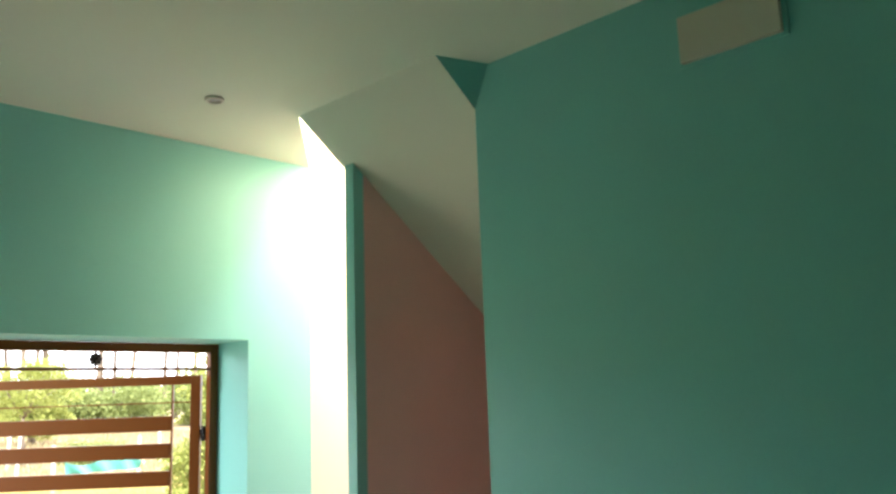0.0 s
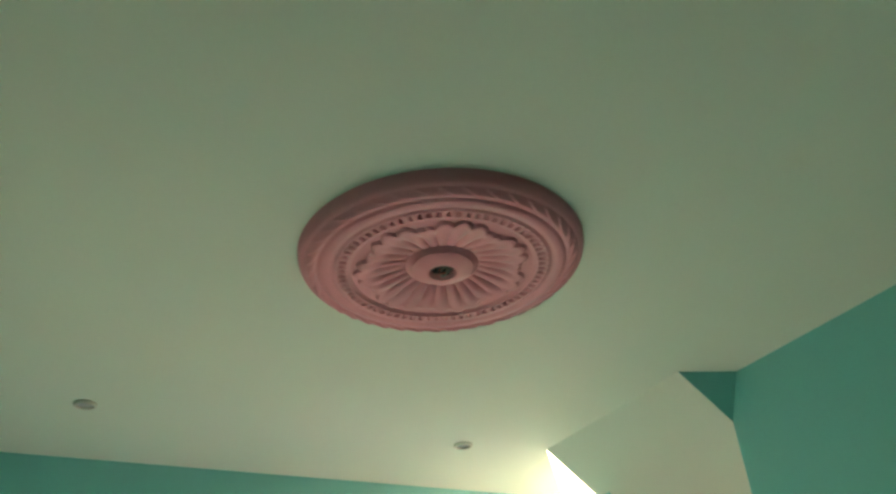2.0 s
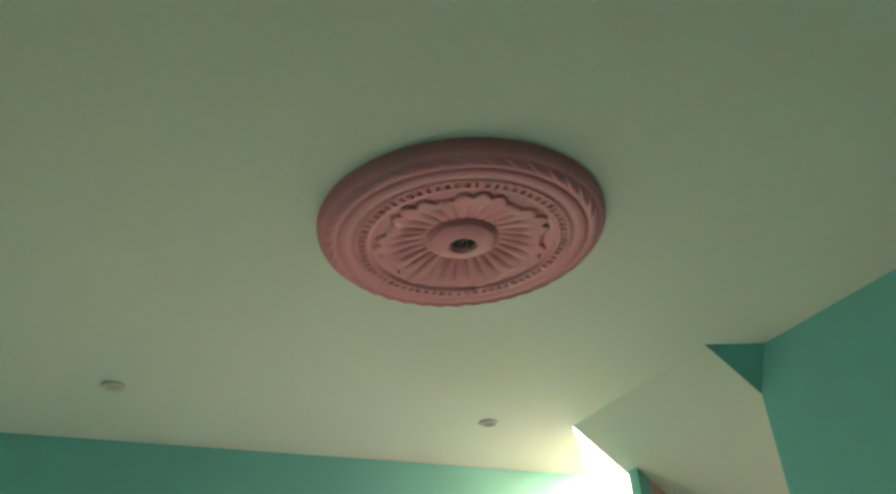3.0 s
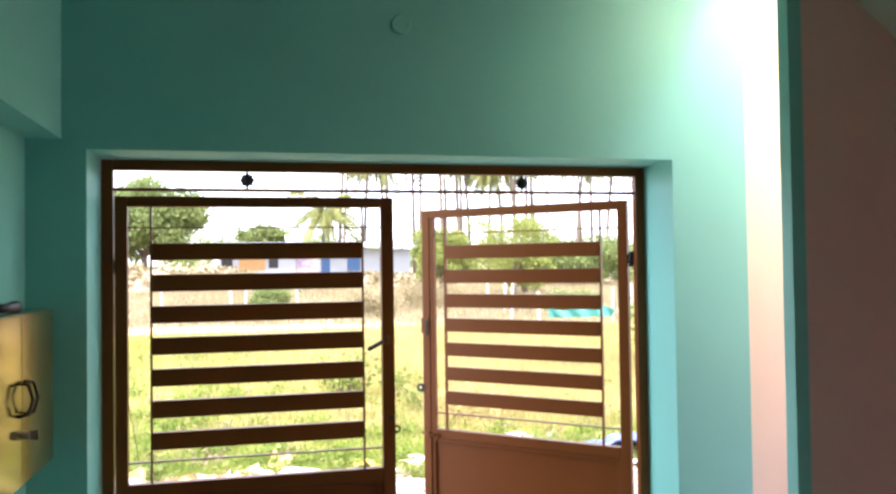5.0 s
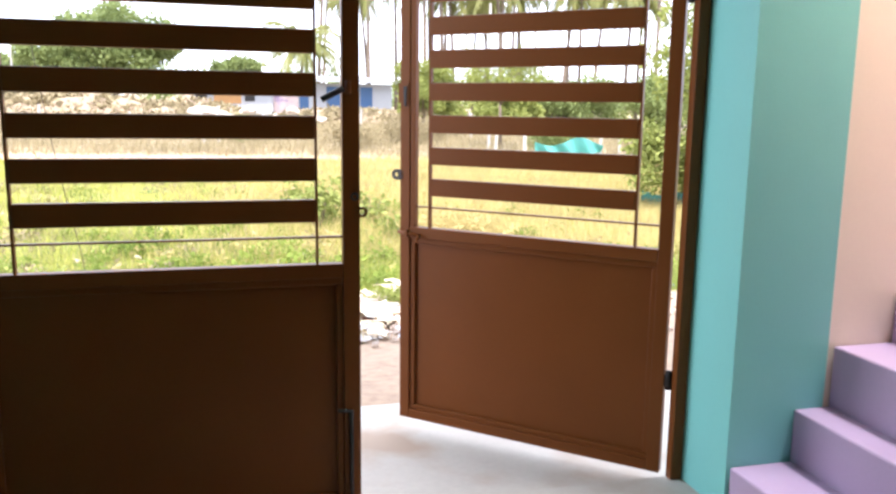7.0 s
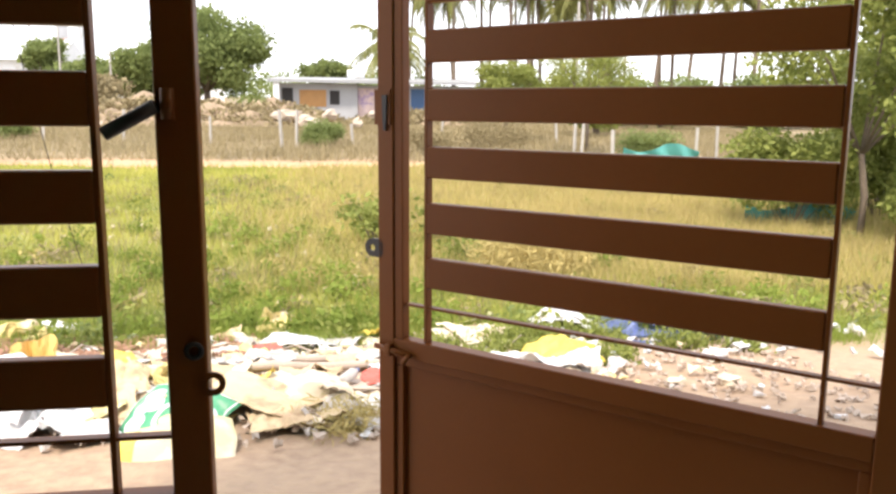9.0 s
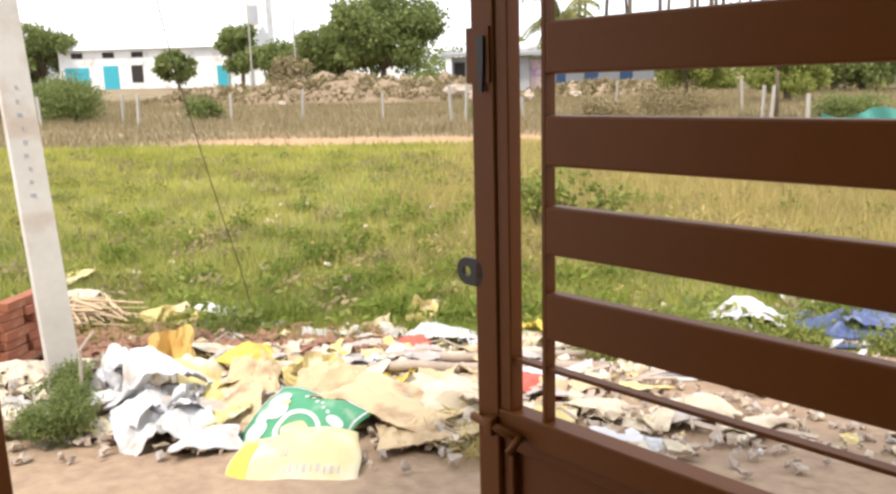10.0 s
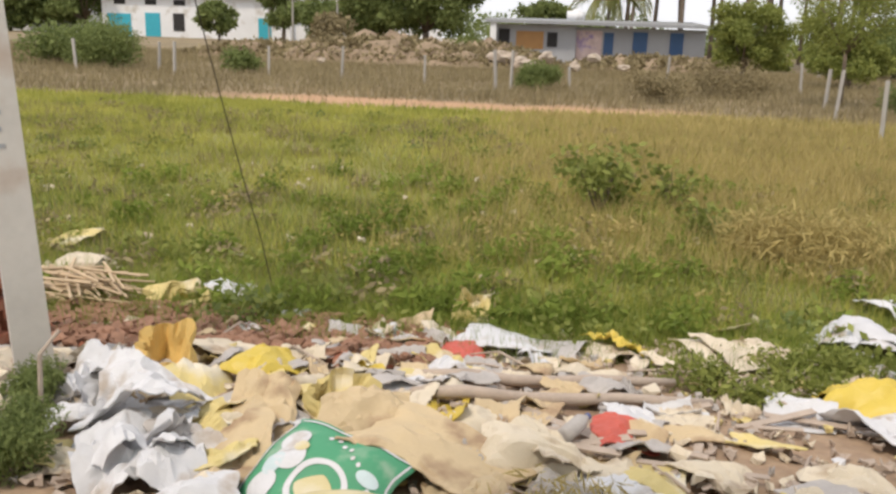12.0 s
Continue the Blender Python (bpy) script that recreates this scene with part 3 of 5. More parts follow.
broad_tree(-12.4, 97, 11.0, 6.6, "broad dense green tree beyond the rubble", 17000, 0.28, LEAF, 0.4, 0.2, 40)
broad_tree(-19.0, 99, 7.4, 4.2, "rounded green tree beyond the rubble", 9000, 0.27, LEAF, 0.3, 0.2)
broad_tree(-34.0, 112, 8.2, 3.6, "green tree before the white building", 8000, 0.27, LEAF, 0.3, 0.25)
broad_tree(-71.0, 127, 10.0, 6.0, "dark tree beside the white building", 8000, 0.34, LEAF, 0.3, 0.2)
broad_tree(-78.0, 128, 8.5, 6.0, "dark tree beside the white building", 8000, 0.34, LEAF, 0.3, 0.2)
broad_tree(-43.5, 113, 5.0, 2.6, "dark green tree before the white building", 3000, 0.35, LEAF, 0.2, 0.2)
broad_tree(-113.0, 123, 9.5, 6.5, "dark tree before the white villa", 9000, 0.34, LEAF, 0.3, 0.15)
broad_tree(-93.0, 122, 9.0, 6.0, "dark tree before the white villa", 9000, 0.34, LEAF, 0.3, 0.12)
broad_tree(-83.0, 126, 7.0, 5.0, "dark tree beside the low house", 7000, 0.34, LEAF, 0.3, 0.12)
broad_tree(1.2, 96, 5.6, 3.6, "rounded green tree behind the low shed", 7000, 0.25, LEAF, 0.3, 0.25)
broad_tree(-26.0, 104, 5.4, 4.6, "low green tree beyond the field", 7000, 0.27, LEAF, 0.3, 0.15)
broad_tree(10.3, 40, 4.0, 1.9, "leafy green tree beside the low shed", 16000, 0.075, LEAFLIGHT, 0.12, 0.25)
broad_tree(11.6, 31, 4.3, 2.0, "slender young tree with thin leaves", 9000, 0.06, LEAFLIGHT, 0.07, 0.45)
broad_tree(17.0, 46, 2.6, 2.0, "bushy green tree at the field edge", 12000, 0.10, LEAFLIGHT, 0.2, 0.2)
broad_tree(26.0, 58, 3.8, 4.4, "bushy green tree at the field edge", 12000, 0.15, LEAF, 0.2, 0.15)
broad_tree(38.0, 64, 3.6, 5.0, "bushy green tree at the field edge", 12000, 0.17, LEAF, 0.2, 0.15)
broad_tree(9.9, 11.2, 4.8, 1.7, "light green neem tree with a thin trunk", 14000, 0.06, LEAFLIGHT, 0.06, 0.3, 34)
broad_tree(12.6, 14.5, 5.0, 2.2, "light green bushy tree near the field edge", 11000, 0.08, LEAFLIGHT, 0.08, 0.2, 30)
for x, y, w_, t_, lab, n_, s_, mat in (
        (9.3, 12.3, 1.5, 1.7, "light green bush at the field edge", 9000, 0.055, LEAFLIGHT), (11.6, 13.0, 1.6, 2.2, "light green bush at the field edge", 9000, 0.06, LEAFLIGHT), (10.6, 10.2, 1.0, 1.5, "light green bush at the field edge", 7000, 0.05, LEAFLIGHT),
        (-19.0, 37, 3.0, 1.9, "dark green thorny bush by the fence", 12000, 0.07, LEAF), (-22.0, 39, 2.4, 1.5, "low green bush by the fence", 2500, 0.12, LEAF),
        (-12.5, 38, 1.2, 1.0, "low green bush by the fence", 1500, 0.1, LEAF), (0.9, 34, 1.4, 1.0, "low green bush beside fence posts", 5000, 0.05, LEAF),
        (13.0, 28, 1.6, 1.0, "low green bush beside fence posts", 5000, 0.05, LEAF), (5.5, 30, 1.6, 0.9, "dusty green bush at the field edge", 6000, 0.04, DRYG),
        (8.6, 34, 2.0, 1.1, "dusty brown bush at the field edge", 6000, 0.045, DRYG), (-14.0, 60, 2.6, 3.0, "reddish brown dry bush", 2200, 0.16, DRYG)):
    shrub(x, y, w_, t_, lab, n_, s_, mat)
shrub(2.05, 10.8, 0.8, 0.80, "broad-leaved green weed in the grass", 520, 0.062, LEAFLIGHT, "weed")
shrub(2.95, 11.2, 0.4, 0.6, "broad-leaved green weed in the grass", 160, 0.06, LEAFLIGHT, "weed")
shrub(3.04, 9.75, 0.4, 0.4, "broad-leaved green weed in the grass", 150, 0.05, LEAFLIGHT, "weed")
shrub(3.95, 8.9, 1.0, 0.40, "golden tuft of tall dry grass", 8000, 0.012, STRAW, "weed", 11.0)
shrub(-0.62, 3.40, 0.30, 0.26, "feathery green weed at the pole's foot", 8000, 0.0065, LEAF, "weed", 4.0)
shrub(-0.95, 3.95, 0.24, 0.22, "feathery green weed at the pole's foot", 5000, 0.0065, LEAF, "weed", 4.0)
for x, y, w_, t_ in ((2.2, 5.15, 0.34, 0.10), (2.75, 5.45, 0.36, 0.12), (2.45, 4.95, 0.3, 0.07), (3.1, 5.6, 0.34, 0.10), (2.9, 5.2, 0.28, 0.07), (-1.5, 3.35, 0.3, 0.06), (-1.15, 3.15, 0.26, 0.05), (-1.9, 3.75, 0.3, 0.07), (3.6, 5.45, 0.34, 0.10), (4.2, 5.4, 0.4, 0.09), (3.45, 4.9, 0.3, 0.07), (5.0, 5.7, 0.4, 0.12), (4.7, 5.1, 0.3, 0.06)):
    shrub(x, y, w_, t_, "creeping green weed over the rubbish", 900, 0.018, LEAFLIGHT, "weed", 3.0)
shrub(1.45, 3.28, 0.34, 0.07, "flat dry grass beside the sacks", 1600, 0.007, STRAW, "weed", 9.0)


def blades(name, label, count, xr, yr, tall, wide, material, near_bias=1.0, clump=0.0):
    x = rng.uniform(*xr, count)
    y = yr[0] + (yr[1] - yr[0]) * rng.random(count) ** near_bias
    if clump:
        n0 = max(1, count // 25)
        k = rng.integers(0, n0, count)
        x, y = x[k] + rng.normal(0, clump, count), y[k] + rng.normal(0, clump, count)
        y = np.maximum(y, yr[0] - 0.3)
    keep = ~((y + 0.9 * x < 2.7) & (x < -2.7))
    keep &= ~((y > 23.5) & (y < 26.0) & (x > -8.5) & (x < 4.5))
    x, y = x[keep], y[keep]
    count = len(x)
    z = np.interp(y, KY, KZ) + lift(x, y)
    grow = np.clip(y / 10, 0.7, 2.6)
    h = tall * rng.uniform(0.35, 1.25, count)
    w = wide * grow * rng.uniform(0.6, 1.4, count)
    a = rng.uniform(0, math.pi, count)
    dx, dy = np.cos(a) * w, np.sin(a) * w
    lx, ly = rng.normal(0, 0.38, count) * h, rng.normal(0, 0.38, count) * h
    v = np.stack([np.stack([x - dx, y - dy, z - 0.03], 1), np.stack([x + dx, y + dy, z - 0.03], 1), np.stack([x + lx, y + ly, z + h], 1)], 1).reshape(-1, 3)
    tagged(new(name, arrays(name, v, np.arange(3 * count).reshape(-1, 3), material)), label, kind="stuff")


blades("grass", "uneven green grass of the field", 120000, (-18, 16), (5.9, 23.5), 0.11, 0.008, GRASS, 1.5)
blades("lush_grass", "lush dark green grass beside the rubbish", 70000, (-9, 9), (5.7, 10.5), 0.15, 0.0045, LUSH, 1.5, 0.22)
blades("tall_grass", "clumps of taller yellow-green grass", 90000, (-17, 15), (6.3, 23.3), 0.20, 0.007, GRASS, 1.3, 0.32)
blades("dry_grass", "dry brown weeds beyond the field", 130000, (-42, 30), (23.6, 64), 0.36, 0.006, DRYG, 1.0, 0.8)
blades("straw_grass", "dry straw-coloured grass patches", 70000, (4.2, 15), (8.0, 23.0), 0.27, 0.007, STRAW, 1.2, 0.9)
blades("straw_tufts", "straw tufts thinning into the green grass", 46000, (0.5, 9), (8.4, 23.0), 0.26, 0.007, STRAW, 1.2, 0.8)
blades("brown_tufts", "withered tufts scattered in the field", 26000, (-12, 10), (6.4, 20), 0.20, 0.006, DRYG, 1.4, 0.18)
blades("edge_grass", "sparse green weeds along the rubbish", 14000, (-3, 6), (5.3, 7), 0.16, 0.005, LUSH, 1.0, 0.10)

fc = np.stack([rng.uniform(-210, 110, 340), rng.uniform(142, 175, 340), rng.uniform(-0.5, 4.2, 340)], 1)
fc[:, 2] += lift(fc[:, 0], fc[:, 1])
v, f = leaf_cloud(fc, rng.uniform(2.0, 4.2, 340), 52000, 0.42)
tagged(new("far_woods", arrays("far_woods", v, f, LEAF)), "band of far green woods on the horizon", kind="stuff")
fc = np.stack([rng.uniform(14, 60, 70), rng.uniform(66, 74, 70), rng.uniform(-0.6, 1.2, 70)], 1)
fc[:, 2] += lift(fc[:, 0], fc[:, 1])
v, f = leaf_cloud(fc, rng.uniform(0.8, 1.8, 70), 12000, 0.2)
tagged(new("far_scrub", arrays("far_scrub", v, f, LEAFLIGHT)), "green scrub under the far palms", kind="stuff")
n_ = 620
wx, wy = rng.uniform(-10, 13, n_), 5.7 + 14.5 * rng.random(n_) ** 1.7
wc = np.stack([wx, wy, np.interp(wy, KY, KZ) + lift(wx, wy) + 0.05], 1)
for nm, lab, mt, sl in (("weeds", "low broad-leaved weeds among the grass", LEAFLIGHT, slice(0, 400)), ("dark_weeds", "dark green low weeds among the grass", LEAF, slice(400, 440)), ("brown_weeds", "withered brown weeds among the grass", DRYG, slice(440, 620))):
    v, f = leaf_cloud(wc[sl], rng.uniform(0.08, 0.34, len(wc[sl])), 70 * len(wc[sl]), 0.038, 0.55)
    tagged(new(nm, arrays(nm, v, f, mt)), lab, kind="stuff")

n_ = 130
wx, wy = rng.normal(1.4, 2.8, n_), 6.1 + 6.5 * rng.random(n_) ** 1.5
wc = np.stack([wx, wy, np.interp(wy, KY, KZ) + lift(wx, wy) + 0.09], 1)
v, f = leaf_cloud(wc, rng.uniform(0.10, 0.26, n_), 120 * n_, 0.03, 0.7, 2.6)
tagged(new("weed_clumps", arrays("weed_clumps", v, f, LUSH)), "dark green leafy weed clumps in the field", kind="stuff")
wx, wy = rng.normal(1.6, 1.4, 40), rng.uniform(7.0, 10.0, 40)
wc = np.stack([wx, wy, np.interp(wy, KY, KZ) + lift(wx, wy) + 0.08], 1)
v, f = leaf_cloud(wc, rng.uniform(0.10, 0.30, 40), 2600, 0.022, 0.4, 3.0)
tagged(new("withered_stalks", arrays("withered_stalks", v, f, STRAW)), "pale withered stalks among the weeds", kind="stuff")

# ---- far buildings ----
WHITEW = surf("white_wash", (0.74, 0.75, 0.76), 0.85, var=0.08, coarse=0.4, fine=8, bump=0.1, stain=(0.5, 0.47, 0.42), stain_size=0.5, stain_edge=0.64)
GREYW = surf("grey_plaster", (0.35, 0.36, 0.38), 0.85, var=0.12, coarse=0.5, fine=8, bump=0.1)
ASB = surf("sheet_roof", (0.29, 0.30, 0.31), 0.7, var=0.1, coarse=0.6, fine=6, bump=0.1)
PALEROOF = surf("pale_sheet_roof", (0.60, 0.62, 0.64), 0.6, var=0.1, coarse=0.5, fine=6, bump=0.1)
TEAL = surf("teal_paint", (0.03, 0.36, 0.46), 0.5, var=0.1)
BLUEP = surf("blue_paint", (0.03, 0.085, 0.20), 0.5, var=0.1)
# near-black; on the shed's doorway panel it stands in for the shade inside
DARK = surf("dark_opening", (0.03, 0.028, 0.028), 0.9, var=0.1)
ORANGE = surf("orange_shutter", (0.38, 0.20, 0.07), 0.6, var=0.12)
MURAL = surf("faded_pink_mural", ((0.52, 0.38, 0.36), (0.62, 0.50, 0.48)), 0.8, var=0.2, coarse=1.2, fine=6, stain=(0.30, 0.22, 0.42), stain_size=1.4, stain_edge=0.6)
REDP = surf("red_paint", (0.50, 0.09, 0.06), 0.5, var=0.1)

shed = tagged(empty("low_shed", (0, 0, lift(5, 72))), "low grey roadside shed with a flat roof and blue doors", "building")
for a, mat, n in (((-3.3, 3.9, 72, 80, -0.9, 2.3), GREYW, "wall"), ((3.9, 14.6, 72.6, 80, -0.9, 2.2), GREYW, "wall")):
    part(n, box(*a, 0.02), mat, shed)
part("roof", solid([(-3.7, 70.6, 2.35), (14.8, 71.2, 2.25), (14.8, 81, 2.9), (-3.7, 81, 2.9), (-3.7, 70.6, 2.62), (14.8, 71.2, 2.5), (14.8, 81, 3.15), (-3.7, 81, 3.15)],
    [(0, 1, 2, 3), (4, 5, 6, 7), (0, 1, 5, 4), (1, 2, 6, 5), (2, 3, 7, 6), (3, 0, 4, 7)]), ASB, shed, "grey slab roof")
for n, a, mat, lab in (("pillar", (-3.25, -2.75, 70.8, 71.2, -0.9, 2.35), WHITEW, "white pillar"), ("doorway", (-2.6, -1.65, 71.95, 72.05, -0.8, 1.9), DARK, "near-black panel standing in for the shaded doorway"),
        ("shutter", (-1.1, 1.2, 71.94, 72.05, 0.3, 1.75), ORANGE, "orange shutter"), ("window", (1.5, 2.35, 71.95, 72.05, 0.5, 1.7), DARK, "dark window"),
        ("mural", (3.95, 6.1, 72.54, 72.62, -0.8, 1.95), MURAL, "faded pink painted wall panel"), ("door", (6.25, 7.05, 72.53, 72.65, -0.8, 1.8), BLUEP, "blue door"),
        ("door", (8.65, 9.85, 72.53, 72.65, -0.8, 1.9), BLUEP, "blue door"), ("door", (11.7, 12.8, 72.53, 72.65, -0.8, 1.9), BLUEP, "blue door")):
    part(n, box(*a, 0.01), mat, shed, lab)
tank = tagged(empty("roof_tank", (3.9, 75, 2.75 + lift(5, 72))), "white water tank on the shed roof", "tank")
part("drum", rod((0, 0, 0), (0, 0, 0.85), 0.8, 20), WHITEW, tank, "", True)
part("lid", rod((0, 0, 0.85), (0, 0, 1.0), 0.35, 16, 0.3), WHITEW, tank, "", True)

hall = tagged(empty("white_hall", (0, 0, lift(-52, 125))), "long white building with teal doors and a pale sheet roof", "building")
part("wall", box(-67, -37, 125, 137, -0.9, 5.2, 0.03), WHITEW, hall)
part("roof", solid([(-67.8, 124.2, 5.2), (-36.2, 124.2, 5.2), (-36.2, 137.8, 5.2), (-67.8, 137.8, 5.2), (-67.8, 131, 8.6), (-36.2, 131, 8.6)],
    [(0, 1, 2, 3), (0, 1, 5, 4), (3, 2, 5, 4), (0, 4, 3), (1, 2, 5)]), PALEROOF, hall, "pale sheet roof")
for x, w_, z0, z1, mat, lab, n in ((-64.2, 3.8, -0.8, 2.6, TEAL, "teal double door", "door"), (-58.8, 2.4, -0.8, 2.8, TEAL, "teal door", "door"), (-54.6, 1.8, 0.2, 2.8, DARK, "grey shuttered window", "window"),
        (-64.0, 1.8, 4.0, 4.8, DARK, "dark high window", "window"), (-59.0, 1.8, 4.0, 4.8, DARK, "dark high window", "window"), (-54.4, 1.8, 4.0, 4.8, DARK, "dark high window", "window"), (-41.0, 2.0, -0.8, 2.4, TEAL, "teal door", "door")):
    part(n, box(x - w_ / 2, x + w_ / 2, 124.9, 125.1, z0, z1, 0.01), mat, hall, lab)
annex = tagged(empty("white_annex", (0, 0, lift(-81, 132))), "low white house beyond the trees", "building")
part("wall", box(-88, -74, 132, 140, -0.9, 3.4, 0.03), WHITEW, annex)
part("roof", box(-88.5, -73.5, 131.5, 140.5, 3.4, 3.7, 0.03), ASB, annex)
villa = tagged(empty("white_villa", (0, 0, lift(-103, 134))), "two-storey white house among dark trees", "building")
part("wall", box(-113, -93, 134, 143, -0.9, 8.6, 0.03), WHITEW, villa)
part("roof", box(-113.5, -92.5, 133.5, 143.5, 8.6, 8.95, 0.03), ASB, villa)
for x in (-109, -103, -97):
    for z in (0.4, 5.0):
        part("window", box(x - 0.8, x + 0.8, 133.9, 134.1, z, z + 1.7, 0.01), DARK, villa, "dark window")
setting("yard_wall", box(-128, -88, 129, 129.3, 1.5, 1.5 + lift(-108, 129), 0.02), WHITEW, "white yard wall before the villa")
compound = setting("compound_wall", box(-36.5, -14, 126, 126.3, 0.8, 1.7 + lift(-25, 126), 0.02), WHITEW, "white compound wall beside the hall")
tower = tagged(empty("painted_tower", (0, 0, lift(-42.7, 150))), "white tower painted with red and blue bands", "tower")
part("shaft", box(-44.6, -40.8, 150, 154, -0.8, 16, 0.05), WHITEW, tower)
part("red_band", box(-44.0, -42.4, 149.9, 150.0, 6.0, 9.8, 0.01), REDP, tower, "red painted band")
part("blue_band", box(-44.0, -42.4, 149.9, 150.0, 9.9, 13.2, 0.01), GREYW, tower, "blue-grey painted band")

STONEP = surf("grey_fence_stone", (0.38, 0.36, 0.33), 0.9, var=0.15, coarse=3, fine=30, bump=0.3, piece=0.4)
for i, (x, y, h) in enumerate(((-18.3, 34, 1.45), (-13.7, 33.4, 1.5), (-15.6, 36, 1.4), (-7.6, 37, 1.5), (-10.6, 36, 1.4), (-3.6, 35, 1.3), (0.05, 33, 1.7), (-0.5, 32.6, 1.7), (2.4, 36, 1.0), (12.6, 38.9, 1.5), (9.85, 26.1, 1.6), (8.85, 20.1, 1.55), (10.8, 30, 1.5), (7.4, 43, 1.5), (-23, 35, 1.4), (15.2, 27, 1.5), (13.0, 24, 1.5))):
    post = tagged(part("fence_post", box(-0.055, 0.055, -0.045, 0.045, -0.2, h * 0.9, 0.012), STONEP), "weathered grey stone fence post", "fence post", "field fence posts")
    post.matrix_basis = pose(x, y, ground_z(x, y), (i * 37) % 7 - 3, (i * 53) % 9 - 4, (i * 71) % 90)
for x, y, h in ((-29.0, 100, 9.5), (-22.5, 96, 7.5), (-38, 118, 10), (20.0, 60, 8.5), (24.5, 62, 8)):
    tagged(part("far_pole", rod((x, y, ground_z(x, y) - 0.1), (x, y, h + lift(x, y)), 0.14, 8, 0.09), STONEP), "slender grey electricity pole far beyond the field", "pole", "far electricity poles")

# mounds of rubble beyond the field
RUBBLE = surf("rubble_earth", ((0.19, 0.14, 0.09), (0.35, 0.265, 0.18)), 0.95, var=0.2, coarse=0.8, fine=9, bump=0.6, dist=0.05)
for x, y, wx, wy, h in ((-9.5, 56, 9, 4, 2.0), (-2.5, 60, 5, 3, 1.7), (-18, 58, 6, 3, 1.3), (9, 60, 7, 3, 1.2)):
    vv = [(x + wx * i / 14, y + wy * j / 8, -0.85 + lift(x, y) + max(0, h * (1 - (i / 14) ** 2) * (1 - (j / 8) ** 2) * (0.75 + 0.7 * noise.noise(Vector((x + i * 0.5, j * 0.6, 1)))))) for j in range(-8, 9) for i in range(-14, 15)]
    ff = [(j * 29 + i, j * 29 + i + 1, (j + 1) * 29 + i + 1, (j + 1) * 29 + i) for j in range(16) for i in range(28)]
    tagged(new("rubble_mound", arrays("rubble_mound", vv, ff, RUBBLE, True)), "brown mound of rubble and earth beyond the field", "mound")
    n_ = int(wx * 1000)
    u, w2 = rng.uniform(-0.95, 0.95, n_), rng.uniform(-0.9, 0.9, n_)
    cs = np.stack([x + wx * u, y + wy * w2, -0.85 + lift(x, y) + h * (1 - u ** 2) * (1 - w2 ** 2) * 0.8 + 0.05], 1)
    v, f = leaf_cloud(cs, np.full(n_, 0.3), n_, 0.16)
    tagged(new("mound_weeds", arrays("mound_weeds", v, f, DRYG)), "dry weeds growing over the mound", kind="stuff")
PALE = surf("pale_stone", (0.43, 0.36, 0.29), 0.9, var=0.15, coarse=1, fine=6, bump=0.3)
for i in range(15):
    x, y = -12 + 19 * ((i * 0.618) % 1), 50 + 8 * ((i * 0.381) % 1)
    bm = bmesh.new()
    bmesh.ops.create_icosphere(bm, subdivisions=2, radius=1)
    for vt in bm.verts:
        vt.co *= 0.8 + 0.5 * noise.noise(vt.co * 1.6 + Vector((i * 3.1, 0, 0)))
    s = 0.25 + 0.4 * ((i * 0.77) % 1)
    rk = tagged(part("boulder", bm, PALE), "pale rubble boulder on the brown mound", "boulder", "boulders of the mound")
    rk.matrix_basis = pose(x, y, lift(x, y) - 0.6 + 0.9 * ((i * 0.29) % 1), 0, 0, i * 40) @ Matrix.Diagonal((s * 1.6, s, s * 0.9, 1))

# teal cloth on the far fence
CLOTHT = surf("teal_cloth", (0.09, 0.34, 0.31), 0.8, var=0.2, coarse=1, fine=8, bump=0.2)


def cloth_sheet(name, label, material, x0, x1, y, z0, z1, wave=0.12):
    vv, ff, nx, nz = [], [], 40, 10
    z0, z1 = z0 + lift(x0, y), z1 + lift(x0, y)
    for side in (0, 0.02):
        for j in range(nz + 1):
            for i in range(nx + 1):
                u, t = i / nx, j / nz
                sag = 0.12 * math.sin(math.pi * u * 2.3)
                vv.append((x0 + (x1 - x0) * u, y + side + wave * math.sin(u * 21 + t * 2) * (1 - t * 0.5), z0 + (z1 - z0) * t - sag * t))
    k = (nx + 1) * (nz + 1)
    for s0 in (0, k):
        for j in range(nz):
            for i in range(nx):
                q = (s0 + j * (nx + 1) + i, s0 + j * (nx + 1) + i + 1, s0 + (j + 1) * (nx + 1) + i + 1, s0 + (j + 1) * (nx + 1) + i)
                ff.append(q if s0 else q[::-1])
    return tagged(new(name, arrays(name, vv, ff, material, True)), label, "cloth")


cloth_sheet("hanging_cloth", "teal cloth hung on the field fence", CLOTHT, 9.2, 11.3, 20.2, -0.2, 0.12)
cloth_sheet("shade_net", "teal shade net spread under the bushes", CLOTHT, 8.8, 10.9, 12.8, -0.82, -0.42)

